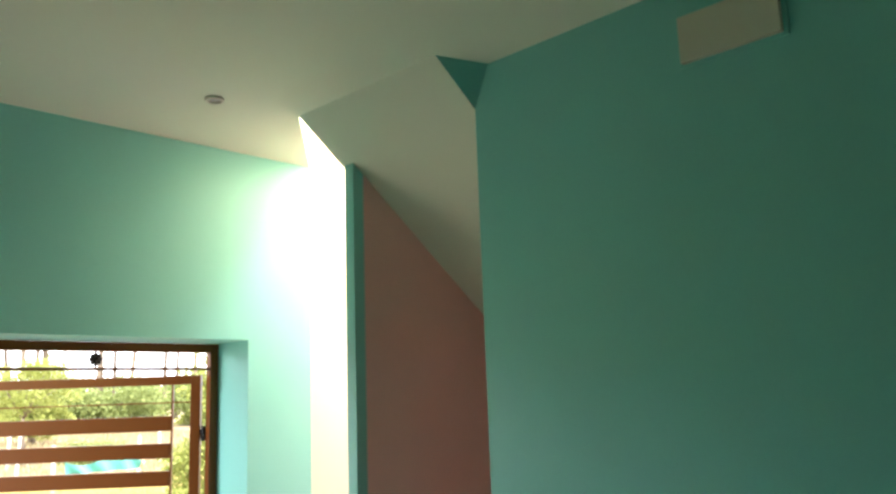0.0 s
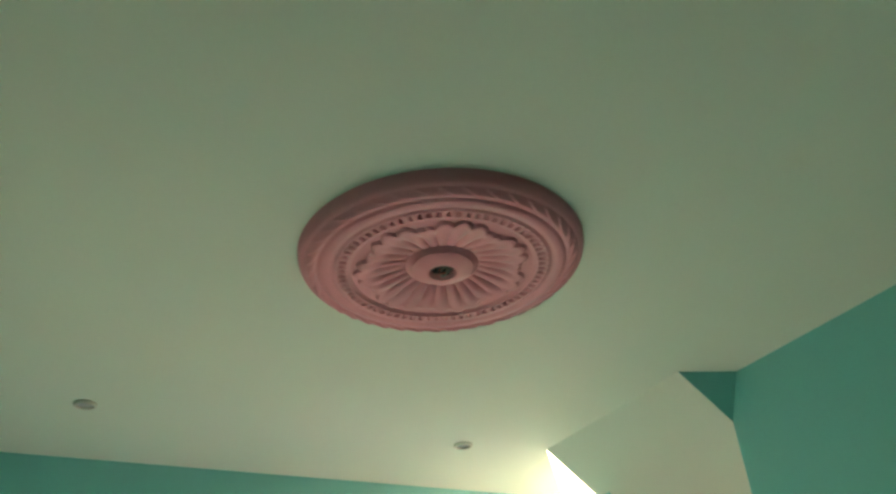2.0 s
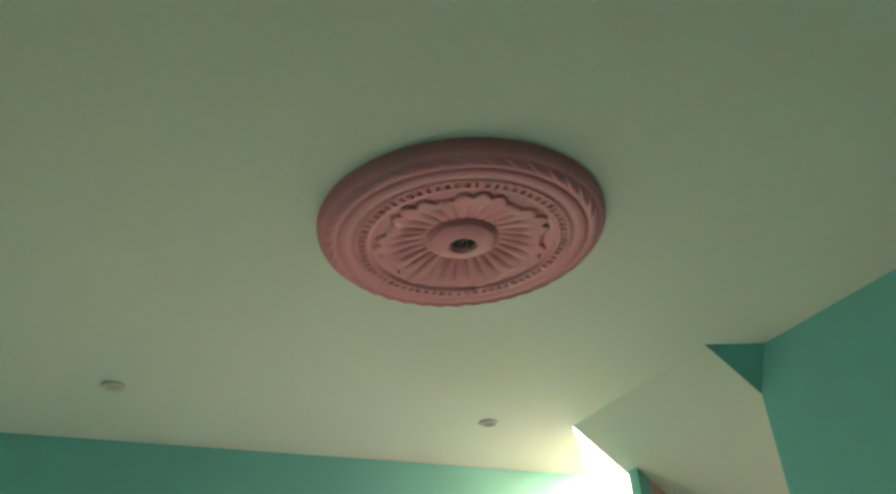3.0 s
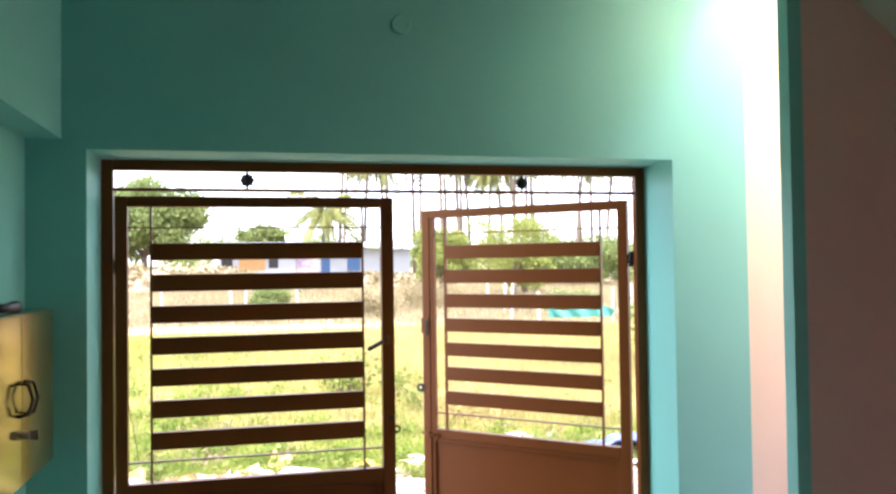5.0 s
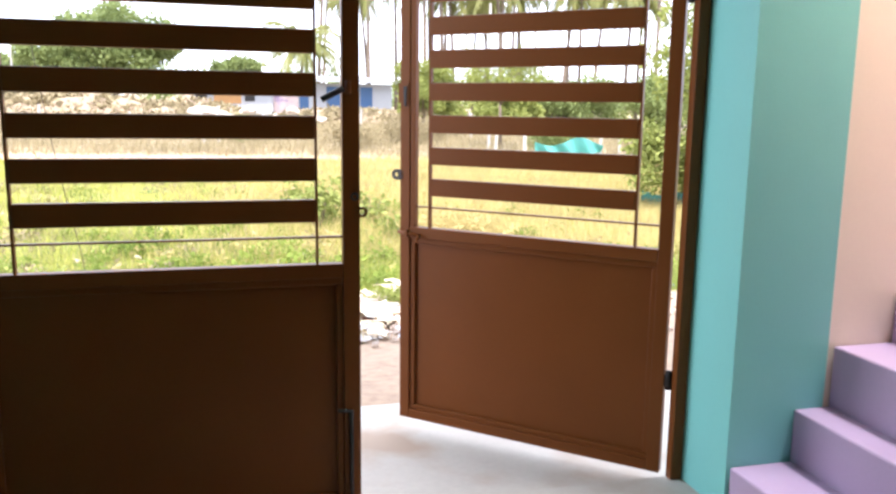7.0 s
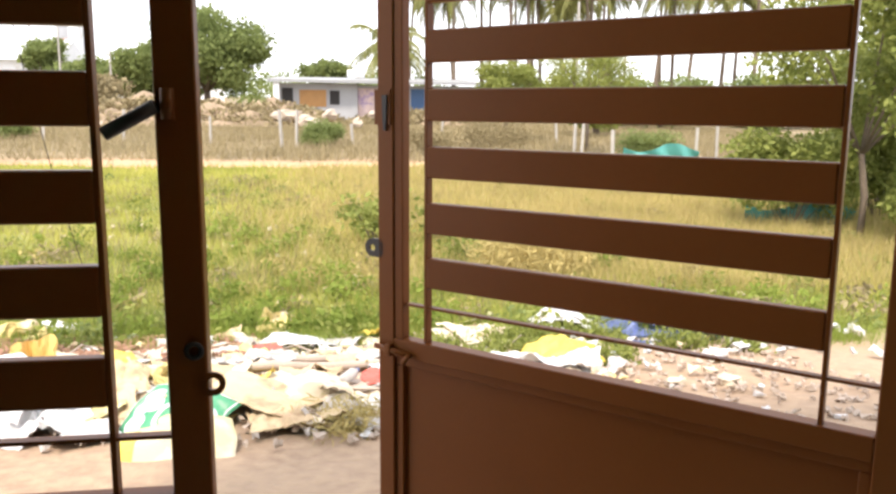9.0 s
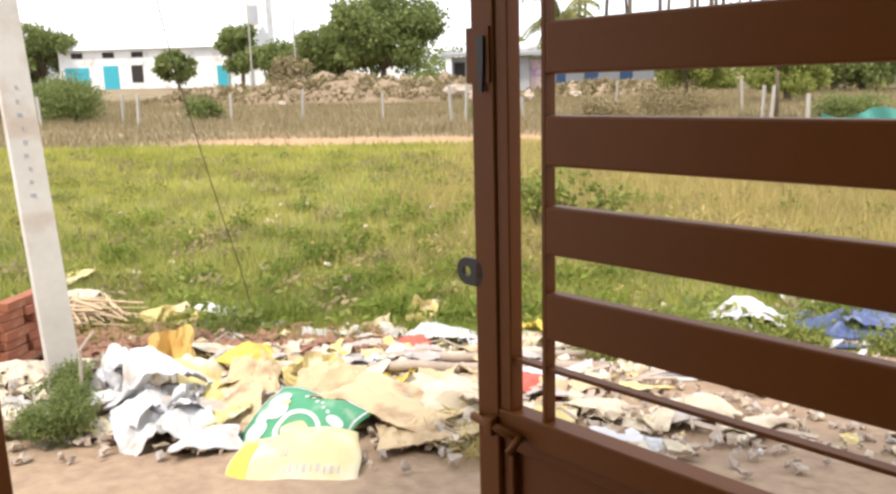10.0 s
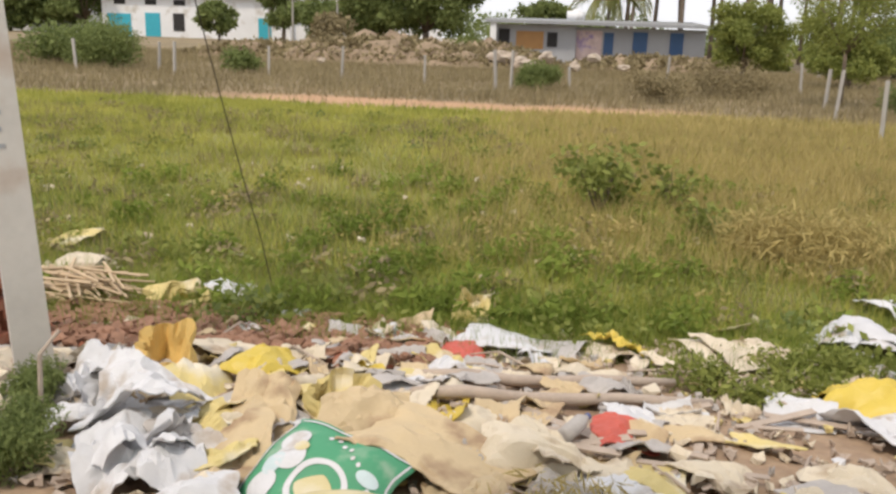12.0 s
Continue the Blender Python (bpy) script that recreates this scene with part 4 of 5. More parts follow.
# ---- the pole, its stay, bricks and wheel ----
POLEC = surf("weathered_concrete", (0.56, 0.53, 0.49), 0.85, var=0.12, coarse=3, fine=30, bump=0.25, stain=(0.42, 0.31, 0.24), stain_size=2.2, stain_edge=0.6)
pole_ob = tagged(empty("electricity_pole"), "tapered square concrete pole, stained brown at its foot", "pole")
pole_ob.matrix_basis = pose(-1.125, 4.30, -0.52 + lift(-1.14, 4.3)) @ pose(0, 0, 0, 0, -2.8, 0) @ pose(0, 0, 0, 0, 0, 38)
hw, ht = 0.086, 0.060
part("shaft", solid([(-hw, -hw, -0.2), (hw, -hw, -0.2), (hw, hw, -0.2), (-hw, hw, -0.2), (-ht, -ht, 7.5), (ht, -ht, 7.5), (ht, ht, 7.5), (-ht, ht, 7.5)],
    [(0, 1, 2, 3), (4, 5, 6, 7), (0, 1, 5, 4), (1, 2, 6, 5), (2, 3, 7, 6), (3, 0, 4, 7)]), POLEC, pole_ob)
for k in range(9):
    z = 1.2 + 0.075 * k
    wz = hw - (hw - ht) * (z + 0.2) / 7.7
    part("mark", box(-0.02 + 0.006 * (k % 3), 0.006 - 0.005 * (k % 2), -wz - 0.003, -wz + 0.004, z, z + 0.02, 0), GREYW, pole_ob, "faint stencilled mark, unreadable")
stay = [(-0.70, 6.65, -0.82), (-0.75, 6.48, -0.25), (-0.80, 6.3, 0.2), (-0.86, 6.08, 0.8), (-0.88, 5.75, 1.45), (-1.00, 5.2, 3.4), (-1.15, 4.35, 6.6)]
tagged(part("stay_wire", tube([(x, y, z + lift(x, y)) for x, y, z in stay], [0.004] * 7, 6), DARKIRON), "thin dark stay wire running from ground to pole", "wire")

BRICK = surf("red_clay_brick", (0.34, 0.125, 0.07), 0.9, var=0.2, coarse=6, fine=50, bump=0.35, piece=0.5, stain=(0.42, 0.24, 0.16), stain_size=7, stain_edge=0.62)
brick_me = shape("brick", box(-0.105, 0.105, -0.050, 0.050, 0, 0.060, 0.006), BRICK)


def brick_stack(x, y, turn, nx, ny, courses, label):
    st = tagged(empty("brick_stack", (x, y, ground_z(x, y) - 0.02), turn), label, "bricks")
    r = random.Random(int(x * 10))
    for c_ in range(courses):
        for i in range(nx):
            for j in range(ny):
                if 0 < i < nx - 1 and 0 < j < ny - 1 and c_ < courses - 1:
                    continue
                if c_ == courses - 1 and r.random() < 0.3:
                    continue
                ob = new("brick", brick_me)
                ob.parent = st
                odd = c_ % 2
                px, py = ((i - (nx - 1) / 2) * 0.225, (j - (ny - 1) / 2) * 0.108) if not odd else ((i - (nx - 1) / 2) * 0.225 + 0.04, (j - (ny - 1) / 2) * 0.108)
                ob.matrix_basis = pose(px + r.uniform(-0.026, 0.026), py + r.uniform(-0.016, 0.016), c_ * 0.0625, 0, 0, r.uniform(-5, 5))
    return st


brick_stack(-2.08, 4.64, 24, 2, 4, 9, "square stack of weathered red bricks")
brick_stack(-1.72, 4.84, 84, 2, 1, 8, "narrow stack of weathered red bricks")

RUBBER = surf("black_rubber", (0.03, 0.03, 0.03), 0.8, var=0.15, fine=60, bump=0.2)
ALLOY = surf("grey_alloy", (0.35, 0.35, 0.36), 0.4, metal=0.6, var=0.1)
YELLOWP = surf("yellow_body_paint", (0.70, 0.42, 0.03), 0.3, var=0.05)
bike = tagged(empty("motorcycle", (-1.60, 3.36, ground_z(-1.60, 3.36) + 0.262), 8), "parked motorcycle with alloy wheel and yellow mudguard", "motorcycle")
wheel = part("wheel", rod((0, -0.03, 0), (0, 0.03, 0), 0.035, 14), ALLOY, bike, "", True)
b = bmesh.new()
torus(b, (0, 0, 0), (0, 1, 0), 0.235, 0.045, 40, 12)
part("tyre", b, RUBBER, wheel, "black rubber tyre", True)
b = bmesh.new()
torus(b, (0, 0, 0), (0, 1, 0), 0.188, 0.014, 40, 8)
part("rim", b, ALLOY, wheel, "grey alloy rim", True)
for k in range(5):
    a = 2 * math.pi * k / 5 + 0.3
    part("spoke", tube([(0.03 * math.cos(a), 0, 0.03 * math.sin(a)), (0.185 * math.cos(a), 0, 0.185 * math.sin(a))], [0.017, 0.012], 6), ALLOY, wheel, "", True)
part("brake_disc", rod((0, -0.045, 0), (0, -0.04, 0), 0.11, 28), STEEL, wheel)
b = bmesh.new()
vv = []
for k in range(17):
    a = math.radians(50 + k * 6.5)
    vv.append([b.verts.new((r_ * math.cos(a), y_, r_ * math.sin(a))) for r_, y_ in ((0.292, -0.065), (0.312, -0.03), (0.312, 0.03), (0.292, 0.065), (0.286, 0.055), (0.300, 0.0), (0.286, -0.055))])
for r0, r1 in zip(vv, vv[1:]):
    for k in range(7):
        b.faces.new((r0[k], r0[(k + 1) % 7], r1[(k + 1) % 7], r1[k]))
b.faces.new(vv[0])
b.faces.new(vv[-1][::-1])
part("mudguard", b, YELLOWP, bike, "glossy yellow mudguard", True)
for sgn in (-1, 1):
    part("fork_leg", tube([(0, 0.085 * sgn, 0), (-0.22, 0.085 * sgn, 0.55)], [0.022, 0.024], 10), STEEL, bike, "steel fork leg", True)

# ---- the rubbish heap ----
CREAM = surf("cream_woven_sack", (0.62, 0.54, 0.42), 0.75, var=0.14, coarse=6, fine=120, bump=0.3, piece=0.3, stain=(0.36, 0.27, 0.19), stain_size=5, stain_edge=0.58, crinkle=0.55)
TAN = surf("tan_woven_sack", (0.54, 0.42, 0.26), 0.75, var=0.14, coarse=6, fine=120, bump=0.3, piece=0.3, stain=(0.34, 0.23, 0.14), stain_size=5, stain_edge=0.58, crinkle=0.5)
YELLOWW = surf("pale_yellow_sack", (0.60, 0.49, 0.21), 0.7, var=0.14, coarse=6, fine=120, bump=0.3, piece=0.3, stain=(0.68, 0.62, 0.50), stain_size=4, stain_edge=0.58, crinkle=0.55)
YELLOW = surf("bright_yellow_plastic", (0.60, 0.45, 0.07), 0.5, var=0.14, coarse=6, fine=60, bump=0.2, piece=0.3, crinkle=0.5)
OCHRE = surf("ochre_woven_sack", (0.66, 0.45, 0.15), 0.7, var=0.16, coarse=6, fine=120, bump=0.3, crinkle=0.45)
WHITE = surf("white_woven_sack", (0.60, 0.60, 0.62), 0.65, var=0.12, coarse=7, fine=120, bump=0.3, piece=0.2, stain=(0.42, 0.36, 0.31), stain_size=6, stain_edge=0.6, crinkle=0.6)
GREY = surf("grey_dusty_plastic", (0.42, 0.39, 0.37), 0.7, var=0.2, coarse=6, fine=60, bump=0.3, crinkle=0.5)
RED = surf("red_plastic", (0.52, 0.10, 0.07), 0.55, var=0.15, coarse=6, fine=60, bump=0.2, crinkle=0.5)
BLUE = surf("blue_tarpaulin", (0.07, 0.10, 0.25), 0.55, var=0.25, coarse=5, fine=40, bump=0.2, stain=(0.20, 0.23, 0.34), stain_size=5, stain_edge=0.58, crinkle=0.6)
YELLOWC = surf("faded_yellow_sack", (0.58, 0.50, 0.28), 0.7, var=0.12, coarse=5, fine=120, bump=0.3, stain=(0.62, 0.56, 0.42), stain_size=5, stain_edge=0.55, crinkle=0.3)
GREENP = surf("green_printed_sack", (0.06, 0.29, 0.15), 0.6, var=0.12, coarse=5, fine=120, bump=0.3, stain=(0.30, 0.40, 0.30), stain_size=5, stain_edge=0.58, crinkle=0.25)
LABELS = {"printed": "green and white printed cement sack", "lettered": "pale yellow cement sack with faded lettering", "tan": "crumpled tan woven sack on the rubbish heap", "cream": "flattened cream woven sack on the rubbish heap",
          "white": "crumpled white woven sack on the rubbish", "ochre": "upright crumpled ochre sack on the heap", "yellow": "crumpled bright yellow plastic bag", "yellowish": "crumpled pale yellow sack on the rubbish",
          "grey": "dusty grey plastic sheet among rubbish", "red": "torn red plastic bag among rubbish", "blue": "crumpled blue tarpaulin lying on rubbish"}
SACKN = [0]


def name_of(kind):
    return ("plastic_sheet", "plastic sheet") if kind in ("blue", "grey") else ("plastic_sack", "sack")


def skirted(top_, n, base):
    """Close a grid of (n + 1) x (n + 1) places with a skirt and a flat underside."""
    ff = []
    for j in range(n):
        for i in range(n):
            q = (j * (n + 1) + i, j * (n + 1) + i + 1, (j + 1) * (n + 1) + i + 1, (j + 1) * (n + 1) + i)
            ff += [(q[0], q[1], q[2]), (q[0], q[2], q[3])] if (i + j) % 2 else [(q[0], q[1], q[3]), (q[1], q[2], q[3])]
    ring = [i for i in range(n + 1)] + [j * (n + 1) + n for j in range(1, n + 1)] + [n * (n + 1) + i for i in range(n - 1, -1, -1)] + [j * (n + 1) for j in range(n - 1, 0, -1)]
    k = len(top_)
    vv = top_ + [(top_[a][0] * 0.97, top_[a][1] * 0.97, base(top_[a])) for a in ring] + [(0, 0, base((0, 0, 0)))]
    m_ = len(ring)
    for a in range(m_):
        b_ = (a + 1) % m_
        ff += [(ring[b_], ring[a], k + a), (ring[b_], k + a, k + b_), (k + b_, k + a, k + m_)]
    return vv, ff


def sack(x, y, wide, deep, tall, turn, material, kind, up=0.0):
    """A half-empty sack: a slack body with sharp folds, pinched corners and a lifted ear."""
    SACKN[0] += 1
    seed = SACKN[0]
    r = random.Random(seed * 17)
    n = 20 if wide > 0.2 else 12
    o = Vector((seed * 5.1, seed * 1.7, seed))
    folds = [(r.uniform(0, math.pi), r.uniform(-0.7, 0.7), r.uniform(0.18, 0.5), r.uniform(-0.9, 0.9), r.uniform(0.5, 1.2), r.uniform(-0.75, 0.7)) for k in range(12)]
    ear, ear_up = r.uniform(0, 2 * math.pi), r.uniform(0.1, 0.75)
    slope_y = (ground_z(x, y + 0.15) - ground_z(x, y - 0.15)) / 0.3
    slope_x = (ground_z(x + 0.15, y) - ground_z(x - 0.15, y)) / 0.3
    cu, su = math.cos(radians(turn)), math.sin(radians(turn))
    top_ = []
    for j in range(n + 1):
        for i in range(n + 1):
            u, v = 2 * i / n - 1, 2 * j / n - 1
            p = Vector((u, v, 0))
            warp = 0.16 * noise.noise(p * 1.4 + o)
            edge = min(1.0, 3.0 * (1 - max(abs(u), abs(v))))
            body = (max(0.0, 1 - abs(u) ** 2.4) * max(0.0, 1 - abs(v) ** 2.4)) ** 0.55
            z = body * (0.40 + 0.50 * noise.noise(p * 1.1 + o * 1.3))
            for d, off, w_, mid, reach, amp in folds:
                across = (u * math.cos(d) + v * math.sin(d) - off + warp) / w_
                along = (-u * math.sin(d) + v * math.cos(d) - mid) / reach
                z += amp * max(0.0, 1 - abs(across)) * max(0.0, 1 - along * along * 0.5)
            z += 0.30 * abs(noise.noise(p * 2.3 + o))
            z = 1.05 * math.tanh(max(0.03, z) / 0.9) + ear_up * max(0.0, (u * math.cos(ear) + v * math.sin(ear)) - 0.6) * 1.1
            pull = 1 + 0.30 * noise.noise(p * 1.0 + o * 0.7) + 0.10 * noise.noise(p * 3.3 + o)
            px, py = u * wide * 0.56 * pull, v * deep * 0.56 * (1 + 0.30 * noise.noise(Vector((v, u, 4)) + o))
            wx, wy = px * cu - py * su, px * su + py * cu
            top_.append((wx, wy, tall * z * (0.12 + 0.88 * edge) + 0.008 + slope_y * wy + slope_x * wx))
    vv, ff = skirted(top_, n, lambda q: slope_y * q[1] + slope_x * q[0] - 0.02 - up * 0.3)
    nm, cat = name_of(kind)
    ob = tagged(new(nm, arrays("sack", vv, ff, material, 13)), LABELS[kind], cat, "rubbish heap")
    ob.location = (x, y, ground_z(x, y) + up)
    return ob


def torn_sheet(x, y, wide, deep, tall, turn, material, kind, up=0.0):
    """An empty sack torn open: a thin sheet folded along a few straight lines, its edges standing off the ground."""
    SACKN[0] += 1
    seed = SACKN[0]
    r = random.Random(seed * 31)
    o = Vector((seed * 2.3, seed, 0))
    lines = [(r.uniform(0, math.pi), r.uniform(-0.6, 0.6), r.choice((-1, 1, 1)) * r.uniform(0.3, 1.0)) for k in range(5)]
    n, flat = 16 if wide > 0.2 else 10, []
    for j in range(n + 1):
        for i in range(n + 1):
            u, v = 2 * i / n - 1, 2 * j / n - 1
            p = Vector((u, v, 0))
            wob = 0.18 * noise.noise(p * 1.3 + o)
            z = sum(-s * abs(u * math.cos(d) + v * math.sin(d) - off + wob) for d, off, s in lines) * 0.5
            z += 0.28 * abs(noise.noise(p * 2.2 + o)) + 0.10 * noise.noise(p * 5 + o)
            px = u * wide * 0.54 * (1 + 0.34 * noise.noise(p * 1.1 + o * 1.9)) + 0.03 * wide * noise.noise(p * 4 + o)
            py = v * deep * 0.54 * (1 + 0.34 * noise.noise(Vector((v, u, 3)) * 1.1 + o)) + 0.03 * deep * noise.noise(p * 4 - o)
            flat.append((px, py, z))
    lo, hi = min(q[2] for q in flat), max(q[2] for q in flat)
    top_ = [(px, py, tall * 1.25 * max(0.0, (z - lo) / (hi - lo) - 0.22) + 0.008) for px, py, z in flat]
    vv = top_ + [(px, py, z - 0.006) for px, py, z in top_]
    k, ff = len(top_), []
    for j in range(n):
        for i in range(n):
            q = (j * (n + 1) + i, j * (n + 1) + i + 1, (j + 1) * (n + 1) + i + 1, (j + 1) * (n + 1) + i)
            for t3 in (((0, 1, 2), (0, 2, 3)) if (i + j) % 2 else ((0, 1, 3), (1, 2, 3))):
                ff += [tuple(q[a] for a in t3), tuple(k + q[a] for a in t3[::-1])]
    ring = [i for i in range(n + 1)] + [j * (n + 1) + n for j in range(1, n + 1)] + [n * (n + 1) + i for i in range(n - 1, -1, -1)] + [j * (n + 1) for j in range(n - 1, 0, -1)]
    for a, b_ in zip(ring, ring[1:] + ring[:1]):
        ff += [(b_, a, k + a), (b_, k + a, k + b_)]
    nm, cat = name_of(kind)
    ob = tagged(new(nm, arrays("sheet", vv, ff, material, 30)), LABELS[kind], cat, "rubbish heap")
    fall = math.degrees(math.atan((ground_z(x, y + 0.2) - ground_z(x, y - 0.2)) / 0.4))
    ob.matrix_basis = pose(x, y, ground_z(x, y) + up, fall, 0, 0) @ pose(0, 0, 0, 0, 0, turn)
    return ob


def gaping_bag(x, y, wide, deep, tall, turn, material, kind):
    """An empty bag standing half collapsed, its torn mouth open: outer and inner skin."""
    SACKN[0] += 1
    seed = SACKN[0]
    seg, rows = 44, 14
    o = Vector((seed * 3.3, seed, 0))
    vv = []
    for skin in (0, 1):
        for j in range(rows + 1):
            v = j / rows
            for k in range(seg):
                a = 2 * math.pi * k / seg
                c_, s_ = math.cos(a), math.sin(a)
                crease = abs(noise.noise(Vector((c_ * 1.5, s_ * 1.5, v * 1.1)) + o))
                rad = (0.86 + 0.20 * v) * (0.72 + 0.95 * crease + 0.10 * noise.noise(Vector((c_ * 5, s_ * 5, v * 2.4)) + o)) - 0.035 * skin
                lip = 0.68 + 0.30 * s_ + 0.40 * noise.noise(Vector((c_ * 1.5, s_ * 1.5, 9)) + o)
                vv.append((rad * c_ * wide / 2 + 0.10 * wide * v * math.sin(seed), rad * s_ * deep / 2 * (1 - 0.25 * v) + 0.12 * deep * v, max(0.0, v - 0.02 * skin) * tall * lip + (0.012 if skin else -0.02)))
    ff = []
    k2 = (rows + 1) * seg
    for skin in (0, 1):
        for j in range(rows):
            for k in range(seg):
                q = (skin * k2 + j * seg + k, skin * k2 + j * seg + (k + 1) % seg, skin * k2 + (j + 1) * seg + (k + 1) % seg, skin * k2 + (j + 1) * seg + k)
                ff.append(q[::-1] if skin else q)
    for k in range(seg):
        a, b_ = rows * seg + k, rows * seg + (k + 1) % seg
        ff.append((a, b_, k2 + b_, k2 + a))
    for skin in (0, 1):
        c0 = len(vv)
        vv.append((0, 0, 0.012 if skin else -0.02))
        for k in range(0, seg, 2):
            q = (skin * k2 + k, skin * k2 + k + 1, skin * k2 + (k + 2) % seg, c0)
            ff.append(q if skin else q[::-1])
    nm, cat = name_of(kind)
    ob = tagged(new(nm, arrays("sack", vv, ff, material, 16)), LABELS[kind], cat, "rubbish heap")
    ob.matrix_basis = pose(x, y, ground_z(x, y), 0, 0, turn)
    return ob


class FlatBag:
    """A half-empty bag lying flat: a soft pillow with creases; prints lie on its upper skin."""

    def __init__(self, m, wide, long, thick, material, kind, seed, crumple=1.0):
        self.wide, self.long, self.thick, self.seed, self.crumple = wide, long, thick, seed, crumple
        vv, ff, n = [], [], 26 if crumple < 0.8 else 15
        for side in (1, -1):
            for j in range(n + 1):
                for i in range(n + 1):
                    vv.append(self.skin(2 * i / n - 1, 2 * j / n - 1, side))
        k = (n + 1) ** 2
        for s0 in (0, k):
            for j in range(n):
                for i in range(n):
                    q = (s0 + j * (n + 1) + i, s0 + j * (n + 1) + i + 1, s0 + (j + 1) * (n + 1) + i + 1, s0 + (j + 1) * (n + 1) + i)
                    ff.append(q if s0 == 0 else q[::-1])
        ring = [i for i in range(n + 1)] + [j * (n + 1) + n for j in range(1, n + 1)] + [n * (n + 1) + i for i in range(n - 1, -1, -1)] + [j * (n + 1) for j in range(n - 1, 0, -1)]
        for a, b_ in zip(ring, ring[1:] + ring[:1]):
            ff.append((b_, a, k + a, k + b_))
        self.ob = tagged(new("plastic_sack", arrays("sack", vv, ff, material, crumple < 0.8)), LABELS[kind], "sack", "rubbish heap")
        self.ob.matrix_basis = m

    def skin(self, u, v, side):
        o, k = self.seed * 3.7, self.crumple
        puff = (1 - u ** 4) * (1 - v ** 4)
        fold = 1 - 2 * abs(noise.noise(Vector((u * 0.9 + o, v * 1.2, 1)))) * 1.6
        small = noise.noise(Vector((u * 2.2, v * 2.2 + o, 2)))
        crease = k * (0.45 * fold + 0.35 * small - 0.15)
        droop = -(0.03 + 0.05 * k) * (u * u + v * v) * 0.7 + 0.08 * k * noise.noise(Vector((u * 1.1, v * 1.1, o + 5)))
        x = u * self.wide / 2 * (1 + 0.38 * k * noise.noise(Vector((v * 1.3, u * 0.8, o + 3))))
        y = v * self.long / 2 * (1 + 0.38 * k * noise.noise(Vector((u * 1.3, v * 0.8, o + 7))))
        return (x, y, droop + side * 0.004 + self.thick * ((0.3 + 0.7 * puff) * crease + 0.4 * puff if side > 0 else (0.3 + 0.7 * puff) * crease - 0.25 * puff))

    def stamp(self, cu, cv, ru, rv, material, name, lab, lift=0.004, square=2.0, inner=0.0):
        """A printed shape: a rounded patch (square above 2 gives corners), or a ring."""
        qv, qf, seg = [], [], 36
        radii = [inner + (1 - inner) * k / 4 for k in range(5)]
        for s in radii:
            for k in range(seg):
                a = 2 * math.pi * k / seg
                c_, s_ = math.cos(a), math.sin(a)
                g = s / (abs(c_) ** square + abs(s_) ** square) ** (1 / square)
                p = self.skin(cu + ru * g * c_, cv + rv * g * s_, 1)
                qv.append((p[0], p[1], p[2] + lift))
        for j in range(4):
            for k in range(seg):
                qf.append((j * seg + k, (j + 1) * seg + k, (j + 1) * seg + (k + 1) % seg, j * seg + (k + 1) % seg))
        ob = new(name, arrays(name, qv, qf, material, True))
        ob.parent = self.ob
        ob["label"] = lab


gbag = FlatBag(pose(0.53, 3.36, -0.235, 27, 4, -24), 0.54, 0.50, 0.06, GREENP, "printed", 4, 0.45)
PRINTB = surf("pale_blue_print", (0.50, 0.60, 0.62), 0.6, var=0.15, coarse=8, fine=120, bump=0.2)
for cu, cv, ru, rv, mt in ((-0.62, 0.42, 0.20, 0.24, WHITE), (-0.50, 0.12, 0.24, 0.22, WHITE), (-0.66, -0.05, 0.14, 0.20, PRINTB), (-0.44, 0.32, 0.12, 0.10, YELLOWC), (-0.60, -0.42, 0.20, 0.26, WHITE), (0.66, 0.30, 0.18, 0.12, PRINTB), (0.74, 0.02, 0.13, 0.14, WHITE), (0.66, -0.32, 0.12, 0.12, PRINTB)):
    gbag.stamp(cu, cv, ru, rv, mt, "print_patch", "pale printed figure shape", 0.004 + 0.002 * (cv > 0.2))
gbag.stamp(0.10, -0.15, 0.40, 0.46, WHITE, "print_ring", "white printed ring", 0.004, 2.0, 0.80)
gbag.stamp(0.10, -0.22, 0.28, 0.28, YELLOWC, "print_patch", "cream printed heap shape", 0.005, 1.4)
for k in range(8):
    gbag.stamp(-0.2 + 0.13 * k, 0.70 - 0.025 * k * k / 2 + 0.05 * (k % 2), 0.035, 0.04, WHITE, "print_spot", "pale printed spot")
for cu, cv, ru, rv in ((0, 0.93, 0.93, 0.018), (0, -0.93, 0.93, 0.018), (0.95, 0, 0.015, 0.93), (-0.95, 0, 0.015, 0.93)):
    gbag.stamp(cu, cv, ru, rv, WHITE, "print_edge", "white printed border line", 0.005, 8.0)
ybag = FlatBag(pose(0.60, 2.99, -0.24, 20, -2, 4), 0.56, 0.44, 0.035, YELLOWC, "lettered", 9, 0.3)
ybag.stamp(-0.80, -0.05, 0.16, 0.85, YELLOW, "print_patch", "bright yellow printed edge", 0.003, 6.0)
for k in range(9):
    ybag.stamp(-0.12 + 0.105 * k, -0.22 + 0.02 * (k % 3), 0.016 + 0.014 * (k % 2), 0.10, GREY, "letter_bar", "faded unreadable letter bar", 0.003, 6.0)
for k in range(5):
    ybag.stamp(-0.18 + 0.07 * (k % 2), 0.14 + 0.16 * (k // 2), 0.022, 0.055, GREY, "letter_bar", "faded unreadable letter bar", 0.003, 6.0)
